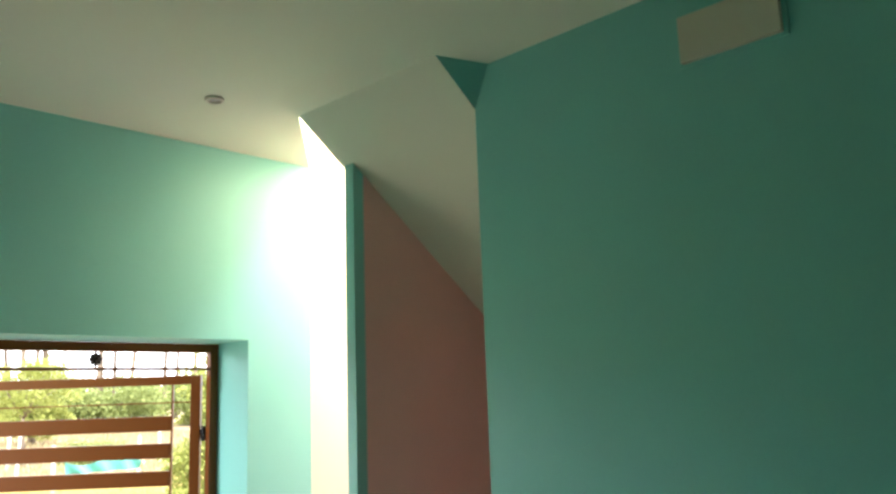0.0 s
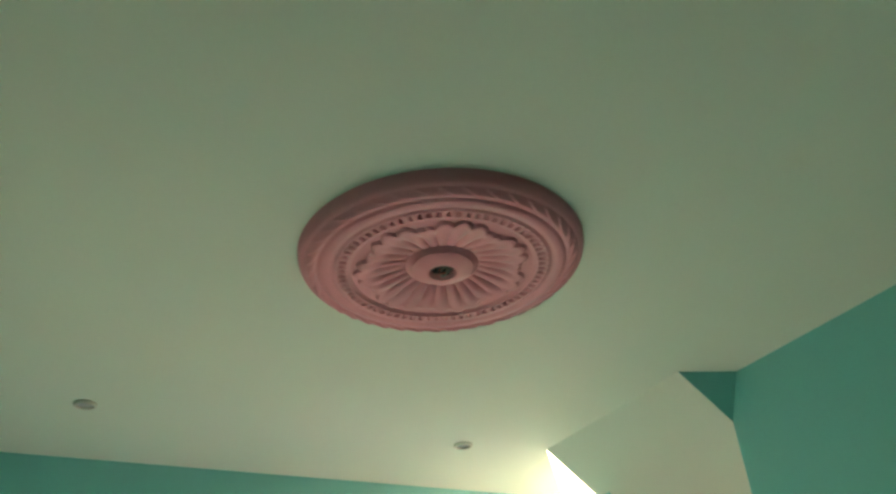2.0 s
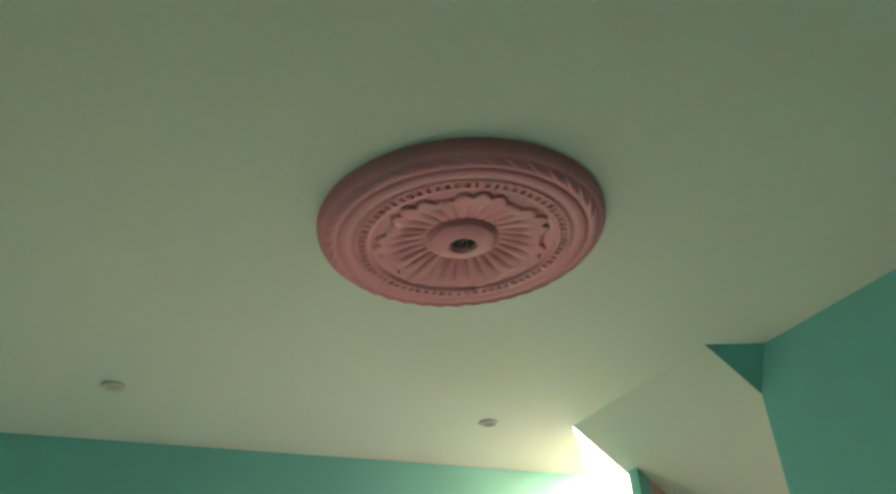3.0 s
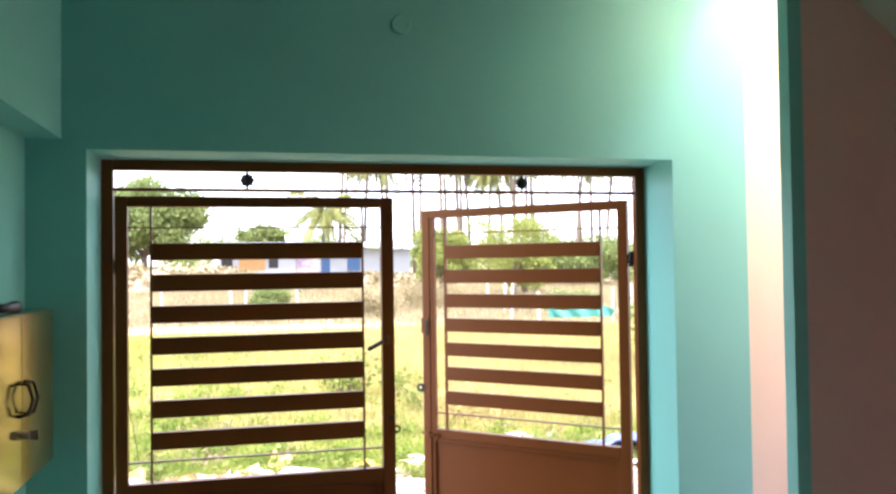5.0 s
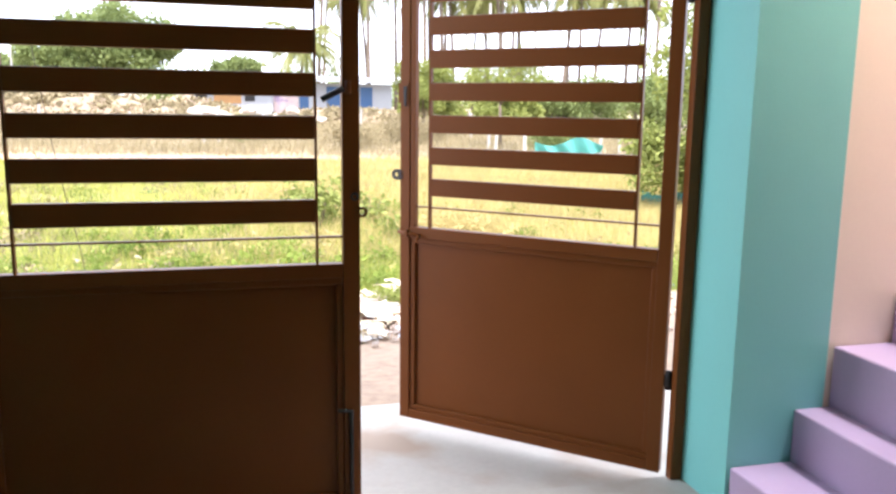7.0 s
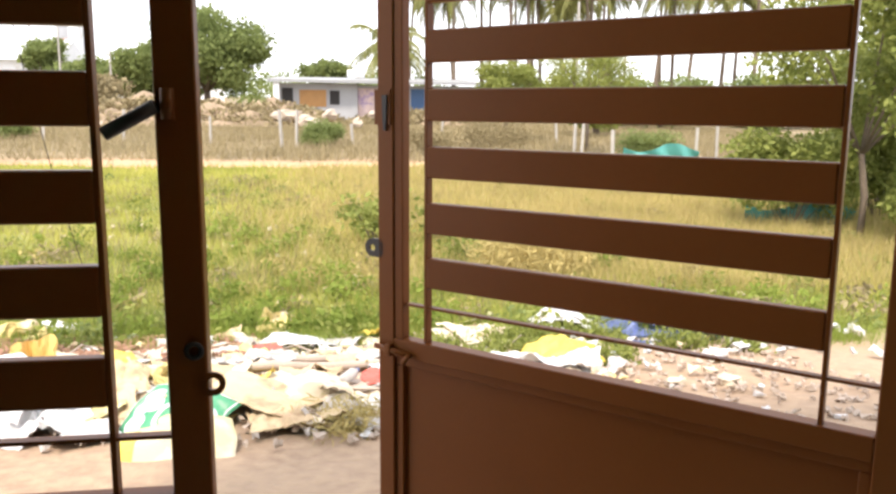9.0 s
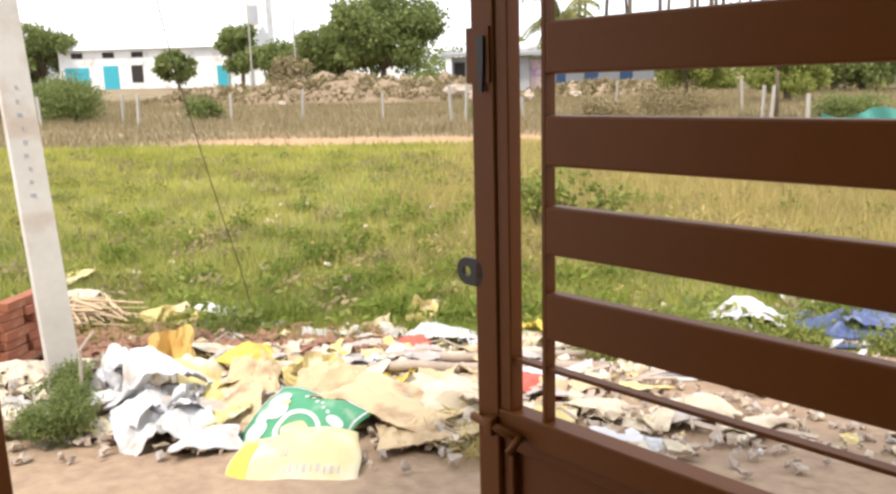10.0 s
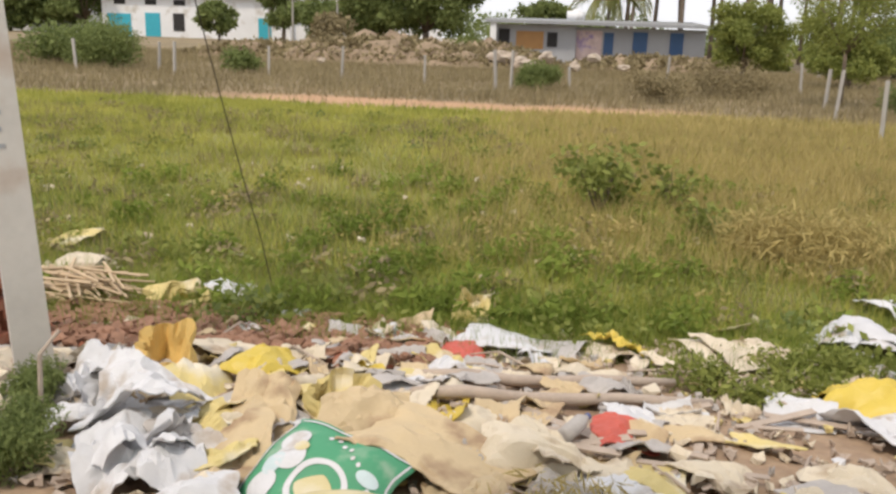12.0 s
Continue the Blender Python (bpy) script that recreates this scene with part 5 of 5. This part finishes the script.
SACKS = (  # x, y, wide, deep, tall, sacking, kind
    (-0.31, 4.83, 0.53, 0.82, 0.10, CREAM, "cream"), (-0.57, 4.02, 0.24, 0.38, 0.16, WHITE, "white"), (-0.28, 3.71, 0.38, 0.47, 0.18, WHITE, "white"),
    (-0.19, 3.32, 0.20, 0.22, 0.14, WHITE, "white"), (-0.01, 3.37, 0.22, 0.26, 0.14, WHITE, "white"), (-0.01, 4.41, 0.36, 0.54, 0.12, YELLOW, "yellow"),
    (-0.14, 4.02, 0.29, 0.37, 0.12, YELLOWW, "yellowish"), (0.14, 3.82, 0.30, 0.35, 0.14, TAN, "tan"), (0.14, 3.56, 0.29, 0.33, 0.10, TAN, "tan"),
    (0.91, 4.12, 0.22, 0.36, 0.12, YELLOW, "yellow"), (1.28, 3.76, 0.46, 0.24, 0.16, CREAM, "cream"), (1.67, 4.13, 0.25, 0.21, 0.08, RED, "red"),
    (1.84, 5.75, 0.42, 0.58, 0.13, YELLOW, "yellow"), (2.48, 5.72, 0.60, 0.66, 0.17, CREAM, "cream"), (2.48, 6.50, 0.44, 0.35, 0.10, YELLOWW, "yellowish"),
    (3.45, 6.18, 0.73, 0.59, 0.14, WHITE, "white"), (3.04, 4.94, 0.71, 0.44, 0.16, YELLOW, "yellow"), (2.58, 4.75, 0.29, 0.25, 0.09, WHITE, "white"),
    (3.01, 4.63, 0.44, 0.35, 0.12, WHITE, "white"), (0.46, 5.63, 0.46, 0.64, 0.12, TAN, "tan"), (1.12, 5.69, 0.51, 0.71, 0.09, WHITE, "white"),
    (0.84, 5.40, 0.23, 0.36, 0.06, RED, "red"), (-1.04, 6.59, 0.37, 0.59, 0.11, WHITE, "white"), (0.12, 5.51, 0.24, 0.39, 0.08, GREY, "grey"),
    (0.46, 4.54, 0.16, 0.24, 0.07, YELLOW, "yellow"), (-1.44, 5.67, 0.40, 0.39, 0.05, CREAM, "cream"), (0.83, 3.85, 0.23, 0.19, 0.08, CREAM, "cream"),
    (1.12, 4.18, 0.18, 0.20, 0.08, TAN, "tan"), (1.62, 3.71, 0.29, 0.22, 0.06, CREAM, "cream"), (1.38, 3.77, 0.25, 0.29, 0.06, WHITE, "white"),
    (-0.31, 5.84, 0.23, 0.36, 0.06, WHITE, "white"), (0.22, 4.25, 0.16, 0.25, 0.08, CREAM, "cream"), (1.32, 5.59, 0.44, 0.52, 0.06, GREY, "grey"),
    (1.65, 5.62, 0.28, 0.37, 0.06, CREAM, "cream"), (0.69, 4.13, 0.25, 0.25, 0.07, CREAM, "cream"), (1.99, 4.44, 0.27, 0.31, 0.05, CREAM, "cream"),
    (-3.08, 7.96, 0.37, 0.47, 0.10, YELLOWW, "yellowish"), (-0.46, 4.28, 0.22, 0.34, 0.06, TAN, "tan"), (0.16, 3.91, 0.24, 0.24, 0.08, TAN, "tan"),
    (-2.50, 6.93, 0.47, 0.58, 0.14, CREAM, "cream"), (4.53, 6.11, 1.54, 1.00, 0.24, BLUE, "blue"), (4.14, 7.14, 0.48, 0.72, 0.12, WHITE, "white"),
    (2.98, 4.53, 0.38, 0.41, 0.12, WHITE, "white"), (2.46, 5.64, 0.44, 0.51, 0.10, CREAM, "cream"), (-1.48, 4.42, 0.27, 0.30, 0.08, CREAM, "cream"),
    (-1.19, 3.40, 0.39, 0.16, 0.05, CREAM, "cream"), (-1.10, 3.57, 0.27, 0.40, 0.06, CREAM, "cream"), (-0.86, 2.91, 0.23, 0.14, 0.06, WHITE, "white"),
)
turns = random.Random(3)
for x, y, wd, dp, tl, mt, kd in SACKS:
    dp = min(dp, 0.5 if kd != "blue" else 1.0)
    if kd == "blue" or (kd == "cream" and tl > 0.13):
        sack(x, y, wd, dp, tl, turns.uniform(-28, 28), mt, kd)
        if wd > 0.25:
            torn_sheet(x + 0.1 * wd, y - 0.1 * dp, wd * 0.7, dp * 0.8, tl * 0.7, turns.uniform(-60, 60), mt, kd, tl * 0.35)
    else:
        slim = 0.72 if kd == "yellow" else 1.0
        torn_sheet(x, y, wd * slim, dp * 1.1 * slim, tl * 1.25, turns.uniform(-35, 35), mt, kd)
        if kd == "white" and tl > 0.13:
            torn_sheet(x - 0.03, y + 0.05, wd * 0.8, dp * 0.8, tl * 1.2, turns.uniform(40, 120), mt, kd, tl * 0.4)
for x, y, wd, dp, tl, mt, kd in (
    (-0.50, 4.32, 0.27, 0.34, 0.30, OCHRE, "ochre"), (0.45, 3.97, 0.31, 0.14, 0.22, YELLOWW, "yellowish"), (-1.18, 6.04, 0.43, 0.53, 0.20, YELLOWW, "yellowish"),
    (0.86, 6.23, 0.25, 0.30, 0.24, YELLOWW, "yellowish"),):
    gaping_bag(x, y, wd, max(0.26, min(dp, 0.36)), tl * 0.85, turns.uniform(-15, 15), mt, kd)
# a tan sack draped over the printed one, and slack ones leaning beside it
torn_sheet(0.92, 3.62, 0.58, 0.40, 0.14, -24, TAN, "tan", 0.05)
torn_sheet(1.04, 3.42, 0.26, 0.36, 0.10, 15, TAN, "tan", 0.02)
torn_sheet(0.60, 3.86, 0.34, 0.28, 0.14, 10, TAN, "tan", 0.06)
torn_sheet(0.36, 3.56, 0.24, 0.34, 0.12, 70, TAN, "tan", 0.02)
torn_sheet(-0.32, 3.56, 0.22, 0.34, 0.14, 20, WHITE, "white", 0.02)
torn_sheet(-0.08, 3.52, 0.22, 0.30, 0.13, -30, WHITE, "white", 0.02)
torn_sheet(0.12, 3.24, 0.16, 0.28, 0.09, -60, WHITE, "white", 0.0)
sack(4.15, 6.0, 0.7, 0.5, 0.16, 30, BLUE, "blue", 0.05)
sack(4.9, 6.05, 0.6, 0.5, 0.18, -30, BLUE, "blue", 0.05)
fill = random.Random(11)
for k in range(170):
    fx, fy = fill.gauss(0.6, 0.95), fill.uniform(3.3, 5.7)
    if fx < -1.1 or fx > 3.4 or (fy < 3.75 and 0.15 < fx < 1.0):
        continue
    fm, fk = fill.choice(((CREAM, "cream"), (CREAM, "cream"), (TAN, "tan"), (WHITE, "white"), (YELLOWW, "yellowish"), (GREY, "grey"), (GREY, "grey")))
    torn_sheet(fx, fy, fill.uniform(0.08, 0.30), fill.uniform(0.08, 0.24), fill.uniform(0.04, 0.10), fill.uniform(-90, 90), fm, fk, fill.uniform(0, 0.03))

# wooden poles, sticks, small litter
EARTH = surf("reddish_earth", ((0.20, 0.105, 0.065), (0.32, 0.18, 0.12)), 0.95, var=0.2, coarse=5, fine=40, bump=0.4)
TWIG = surf("pale_dry_twig", (0.50, 0.38, 0.25), 0.85, var=0.2, coarse=8, fine=60, bump=0.4, piece=0.5)
POLEW = surf("weathered_wood", (0.42, 0.34, 0.28), 0.85, var=0.2, coarse=8, fine=60, bump=0.4)
for a, b_ in (((0.74, 4.50), (2.03, 5.06)), ((0.73, 4.20), (2.16, 4.74))):
    (x0, y0), (x1, y1) = a, b_
    pts = [(x0 + (x1 - x0) * k / 6, y0 + (y1 - y0) * k / 6, ground_z(x0 + (x1 - x0) * k / 6, y0 + (y1 - y0) * k / 6) + 0.06 + 0.012 * math.sin(k * 1.9)) for k in range(7)]
    tagged(part("wooden_pole", tube(pts, [0.028, 0.032, 0.029, 0.031, 0.027, 0.026, 0.022], 10), POLEW, None, "", True), "weathered round wooden pole lying on rubbish", "pole", "poles on the heap")
r = random.Random(5)
for k in range(26):
    x, y, a, ln = r.uniform(-1.2, 2.8), r.uniform(3.3, 5.6), r.uniform(0, math.pi), r.uniform(0.15, 0.55)
    z = ground_z(x, y) + 0.04
    tagged(part("stick", tube([(x, y, z), (x + ln / 2 * math.cos(a), y + ln / 2 * math.sin(a), z + r.uniform(0, 0.06)), (x + ln * math.cos(a), y + ln * math.sin(a), ground_z(x + ln * math.cos(a), y + ln * math.sin(a)) + 0.03)], [0.008, 0.007, 0.005], 6), POLEW), "dry stick lying among the rubbish", "stick", "sticks in the heap")
for k in range(64):
    a, u = r.gauss(-0.25, 0.5), r.uniform(0, 1)
    x, y, ln = -1.92 + 0.24 * r.uniform(-1, 1), 6.05 + 0.22 * r.uniform(-1, 1), r.uniform(0.16, 0.34)
    z = ground_z(x, y) + 0.02 + 0.20 * u
    tagged(part("stick", tube([(x - ln * math.cos(a), y - ln * math.sin(a), z + r.uniform(-0.02, 0.05)), (x + ln * math.cos(a), y + ln * math.sin(a), z + r.uniform(-0.05, 0.03))], [r.uniform(0.009, 0.016), r.uniform(0.006, 0.011)], 6), TWIG), "dry stick in a small woodpile", "stick", "small woodpile")
tagged(part("stick", tube([(-0.62, 3.55, -0.30), (-0.6, 3.56, 0.08), (-0.55, 3.62, 0.16)], [0.010, 0.009, 0.008], 8), POLEW), "pale bent stick standing in the weeds", "stick", "sticks in the heap")


def litter(name, label, count, material, size, xr, yr, lift=0.03):
    x, y = rng.uniform(*xr, count), rng.uniform(*yr, count)
    z = np.array([ground_z(a, b_) for a, b_ in zip(x, y)])
    vs, fs = [], []
    for k in range(count):
        s, t = size * rng.uniform(0.4, 1.3), rng.uniform(0, math.pi)
        c0, s0 = math.cos(t), math.sin(t)
        tilt = rng.normal(0, 0.12, 2)
        i0 = len(vs)
        for up in (0, 0.005):
            for u, v in ((-1, -0.6), (0.1, -0.8), (1, -0.5), (0.8, 0.6), (-0.2, 0.75), (-0.9, 0.5)):
                u, v = u * (1 + 0.3 * rng.normal()), v * (1 + 0.3 * rng.normal())
                vs.append((x[k] + s * (u * c0 - v * s0), y[k] + s * (u * s0 + v * c0), z[k] + lift * rng.uniform(0.2, 1.6) + up + s * (u * tilt[0] + v * tilt[1])))
        fs += [(i0 + 6, i0 + 7, i0 + 8, i0 + 9), (i0 + 6, i0 + 9, i0 + 10, i0 + 11), (i0 + 3, i0 + 2, i0 + 1, i0), (i0 + 5, i0 + 4, i0 + 3, i0)]
        for q in range(6):
            fs.append((i0 + q, i0 + (q + 1) % 6, i0 + 6 + (q + 1) % 6, i0 + 6 + q))
    tagged(new(name, arrays(name, vs, fs, material)), label, kind="stuff")


for k in range(16):
    x, y, a, ln = r.uniform(1.15, 2.9), r.uniform(3.3, 4.7), r.uniform(-0.7, 0.5), r.uniform(0.25, 0.7)
    bd = tagged(part("board", box(-ln / 2, ln / 2, -r.uniform(0.012, 0.03), 0.012, 0, 0.009, 0.002), POLEW), "thin weathered board lying among rubbish", "board", "boards on the heap")
    bd.matrix_basis = pose(x, y, ground_z(x, y) + 0.035, 8 + r.uniform(-4, 4), r.uniform(-5, 5), math.degrees(a))
litter("slab_scraps", "broken flat slabs of plaster and sacking", 60, CREAM, 0.075, (-2.0, -0.9), (3.3, 4.7), 0.07)
litter("grey_slabs", "broken grey plaster pieces", 40, GREY, 0.07, (-2.0, -0.8), (3.2, 4.7), 0.06)
litter("sack_scraps", "torn flat pieces of sacking on soil", 34, CREAM, 0.065, (1.2, 4.2), (3.2, 5.6), 0.05)
litter("far_scraps", "white and grey scraps by the tarpaulin", 40, WHITE, 0.06, (3.0, 6.5), (4.6, 6.6), 0.06)
litter("soil_clods", "reddish brown earth and brick crumbs", 700, EARTH, 0.05, (-1.9, 0.7), (4.9, 6.0), 0.05)
litter("pale_litter", "pale scraps of paper and plastic", 260, CREAM, 0.024, (-1.6, 3.4), (3.2, 5.9))
litter("white_litter", "white scraps of torn plastic", 80, WHITE, 0.03, (-1.6, 4.2), (3.0, 6.2))
litter("yellow_litter", "yellow scraps of torn plastic", 80, YELLOWW, 0.035, (-1.2, 3.4), (3.3, 6.0))
litter("grey_litter", "grey stones and cardboard scraps", 190, GREY, 0.020, (-1.9, 3.8), (3.1, 5.8))
litter("brown_litter", "brown cardboard and earth clods", 1500, POLEW, 0.024, (-1.9, 5.0), (3.0, 6.0))
litter("brick_bits", "broken red brick pieces", 90, BRICK, 0.05, (-1.9, 1.0), (4.8, 6.0))
litter("field_litter", "pale scraps lying in the grass", 90, CREAM, 0.04, (-5, 6), (6.4, 13), 0.05)
bottle = tagged(empty("plastic_bottle", (1.45, 4.02, ground_z(1.45, 4.02) + 0.09), 60), "crushed clear blue plastic bottle", "bottle")
part("body", tube([(-0.1, 0, 0), (-0.09, 0, 0), (0.05, 0, 0.01), (0.09, 0, 0.01), (0.1, 0, 0.01)], [0.02, 0.035, 0.034, 0.015, 0.013], 12), GREY, bottle, "", True)
part("cap", rod((0.1, 0, 0.01), (0.118, 0, 0.01), 0.015, 12), BLUE, bottle, "blue cap")

# ---- things in the hall ----
# plaster ceiling rose
RX, RY, RR = 1.123, -1.813, 0.356
rose = tagged(empty("ceiling_rose", (RX, RY, ZC)), "dusty rose plaster ceiling medallion with acanthus leaves", "ceiling rose")


def rose_depth(s, a):
    """Drop below the ceiling at radius s (0 to 1) and angle a."""
    if s > 0.955:
        return 0.034 * math.sqrt(max(0.0, 1 - ((s - 0.955) / 0.045) ** 2))
    if s > 0.875:
        q = (s - 0.875) / 0.08
        curl = (a * 20 / math.pi + 1.3 * q) % 1.0
        return 0.044 - 0.010 * q * q + 0.0085 * math.sin(q * math.pi) * (1 - curl) ** 0.7
    if s > 0.858:
        return 0.0440
    if s > 0.765:
        return 0.0455 + 0.0045 * math.sin((s - 0.765) / 0.093 * math.pi)
    if s > 0.75:
        return 0.0462
    if s > 0.655:
        pit = max(0.0, math.cos(a * 70)) ** 0.7 * max(0.0, 1 - ((s - 0.702) / 0.024) ** 2) ** 0.5
        return 0.048 - 0.011 * pit
    if s > 0.64:
        return 0.045
    if s > 0.25:
        leaf = abs(math.cos(a * 3.5)) ** 0.6
        lobe = abs(math.cos(a * 14)) ** 0.7
        rim = 0.505 + 0.060 * leaf + 0.052 * lobe * (0.5 + 0.5 * leaf)
        if s > rim:
            return 0.0415
        q = (s - 0.25) / (rim - 0.25)
        rib = (lobe - 0.45) * math.sin(min(1.0, q * 1.15) * math.pi) ** 0.8
        return 0.027 + 0.024 * q ** 1.3 * (1 - max(0.0, q - 0.9) * 2.5) + 0.0115 * rib + 0.003 * leaf * q
    if s > 0.225:
        return 0.032
    if s > 0.095:
        q = (s - 0.095) / 0.13
        return 0.051 - 0.013 * q ** 1.5 + 0.0015 * math.cos(a * 6) * q
    return 0.004


bm = bmesh.new()
SEG = 480
steps_r = [0.0, 0.05, 0.09, 0.0955, 0.11, 0.13, 0.15, 0.17, 0.19, 0.21, 0.224, 0.226, 0.249, 0.251] + [0.26 + 0.0125 * k for k in range(18)] + [0.485 + 0.0065 * k for k in range(24)] + [0.6405, 0.6545, 0.656, 0.674, 0.682, 0.69, 0.702, 0.714, 0.722, 0.73, 0.749, 0.751, 0.764, 0.766, 0.785, 0.81, 0.835, 0.857, 0.859, 0.874] + [0.876 + 0.0078 * k for k in range(11)] + [0.96, 0.97, 0.98, 0.988, 0.994, 0.998, 1.0]
rings = []
for s in steps_r:
    rings.append([bm.verts.new((RR * s * math.cos(2 * math.pi * k / SEG), RR * s * math.sin(2 * math.pi * k / SEG), -rose_depth(s, 2 * math.pi * k / SEG))) for k in range(SEG if s else 1)])
for r0, r1 in zip(rings, rings[1:]):
    for k in range(SEG):
        q = (r0[k], r0[(k + 1) % SEG], r1[(k + 1) % SEG], r1[k]) if len(r0) > 1 else (r0[0], r1[(k + 1) % SEG], r1[k])
        bm.faces.new(q)
bmesh.ops.recalc_face_normals(bm, faces=bm.faces[:])
part("medallion", bm, ROSE, rose, "", True)
# black plug: the shade inside the medallion's hole, put in as colour
part("hook_plate", rod((0, 0, -0.034), (0, 0, -0.004), 0.0330, 24), BLACKP, rose, "black plug standing in for the shade inside the hook hole")
b = bmesh.new()
torus(b, (0.004, 0, -0.046), (1, 0.3, 0), 0.012, 0.0022, 16, 6)
part("hook", b, STEEL, rose, "bent steel hook", True)
for k in range(3):
    part("wire", tube([(-0.012 + 0.01 * k, 0.006, -0.030), (-0.016 + 0.012 * k, 0.012, -0.048), (-0.006 + 0.01 * k, -0.01, -0.055)], [0.0018] * 3, 6), REDP if k == 1 else BLACKP, rose, "loose wire end", True)

# small downlights
LENS = surf("frosted_lens", (0.40, 0.40, 0.38), 0.3, var=0.05)
for x, y in ((1.847, -0.564), (0.437, -0.564)):
    dl = tagged(empty("downlight", (x, y, ZC)), "small unlit round downlight in the ceiling", "downlight", "ceiling downlights")
    b = bmesh.new()
    torus(b, (0, 0, -0.004), (0, 0, 1), 0.032, 0.007, 28, 8)
    part("ring", b, IVORY, dl, "", True)
    part("lens", rod((0, 0, -0.003), (0, 0, -0.001), 0.028, 24), LENS, dl, "grey lens")

# vent cover on the side wall
vent = tagged(empty("wall_vent_cover", (XR, -2.42, 2.843)), "ivory rectangular vent cover on the wall", "vent cover")
part("plate", box(-0.022, 0.0, -0.15, 0.15, -0.072, 0.072, 0.004), IVORY, vent)
part("backing", box(-0.006, 0.0, -0.165, 0.165, -0.084, 0.084, 0.002), MINT, vent, "painted plaster edge")

# round blank cover above the gate
cov = tagged(empty("junction_cover", (1.178, 0.0, 2.65)), "round junction cover painted mint green", "junction cover")
part("disc", rod((0, 0.0, 0), (0, -0.008, 0), 0.040, 28, 0.037), MINT, cov)
part("screw", rod((0.022, -0.008, 0), (0.022, -0.010, 0), 0.004, 8), STEEL, cov)
part("screw", rod((-0.022, -0.008, 0), (-0.022, -0.010, 0), 0.004, 8), STEEL, cov)

# wall lamp on the beam
lampo = tagged(empty("wall_lamp", (XB, -1.94, 2.79)), "small unlit wall spotlight with dark mouth", "wall lamp")
part("base", rod((0, 0, 0), (0.012, 0, 0), 0.045, 20), IVORY, lampo, "", True)
part("housing", rod((0.012, 0, 0.0), (0.05, 0.05, -0.01), 0.034, 20, 0.042), IVORY, lampo, "pale lamp housing", True)
part("mouth", rod((0.05, 0.05, -0.01), (0.055, 0.056, -0.011), 0.041, 20), DARKIRON, lampo, "dark red lamp mouth")

# metal meter cabinet under the beam
CX = -0.095
cabinet = tagged(empty("meter_cabinet", (XL, -0.47, 1.02)), "brass-toned metal wall cabinet with two doors", "cabinet")
part("body", box(0.0, CX - XL - 0.012, -0.39, 0.385, 0.0, 0.53, 0.006), GOLD, cabinet)
for y0, y1, hy in ((-0.39, -0.003, -0.03), (0.003, 0.385, 0.03)):
    d_ = part("door", box(CX - XL - 0.012, CX - XL, y0, y1, 0.004, 0.526, 0.003), GOLD, cabinet)
    xh = CX - XL
    part("handle", tube([(xh, hy, 0.22), (xh + 0.025, hy, 0.225), (xh + 0.038, hy, 0.27), (xh + 0.025, hy, 0.315), (xh, hy, 0.32)], [0.0055] * 5, 8), DARKIRON, d_, "curved black handle", True)
part("lock", rod((CX - XL, 0.02, 0.155), (CX - XL + 0.018, 0.02, 0.155), 0.013, 14), STEEL, cabinet, "round steel lock", True)
part("key", box(CX - XL + 0.018, CX - XL + 0.042, 0.017, 0.023, 0.140, 0.170, 0.001), STEEL, cabinet, "steel key in the lock")
# unidentified small dark object on the cabinet top; the torch form is made up
tagged(part("torch", tube([(XL + 0.06, -0.52, 1.567), (XL + 0.06, -0.40, 1.567), (XL + 0.06, -0.37, 1.567), (XL + 0.06, -0.33, 1.567)], [0.014, 0.014, 0.019, 0.019], 12), BLACKP, None, "", True), "small dark rounded object on the cabinet, not identified", "torch")
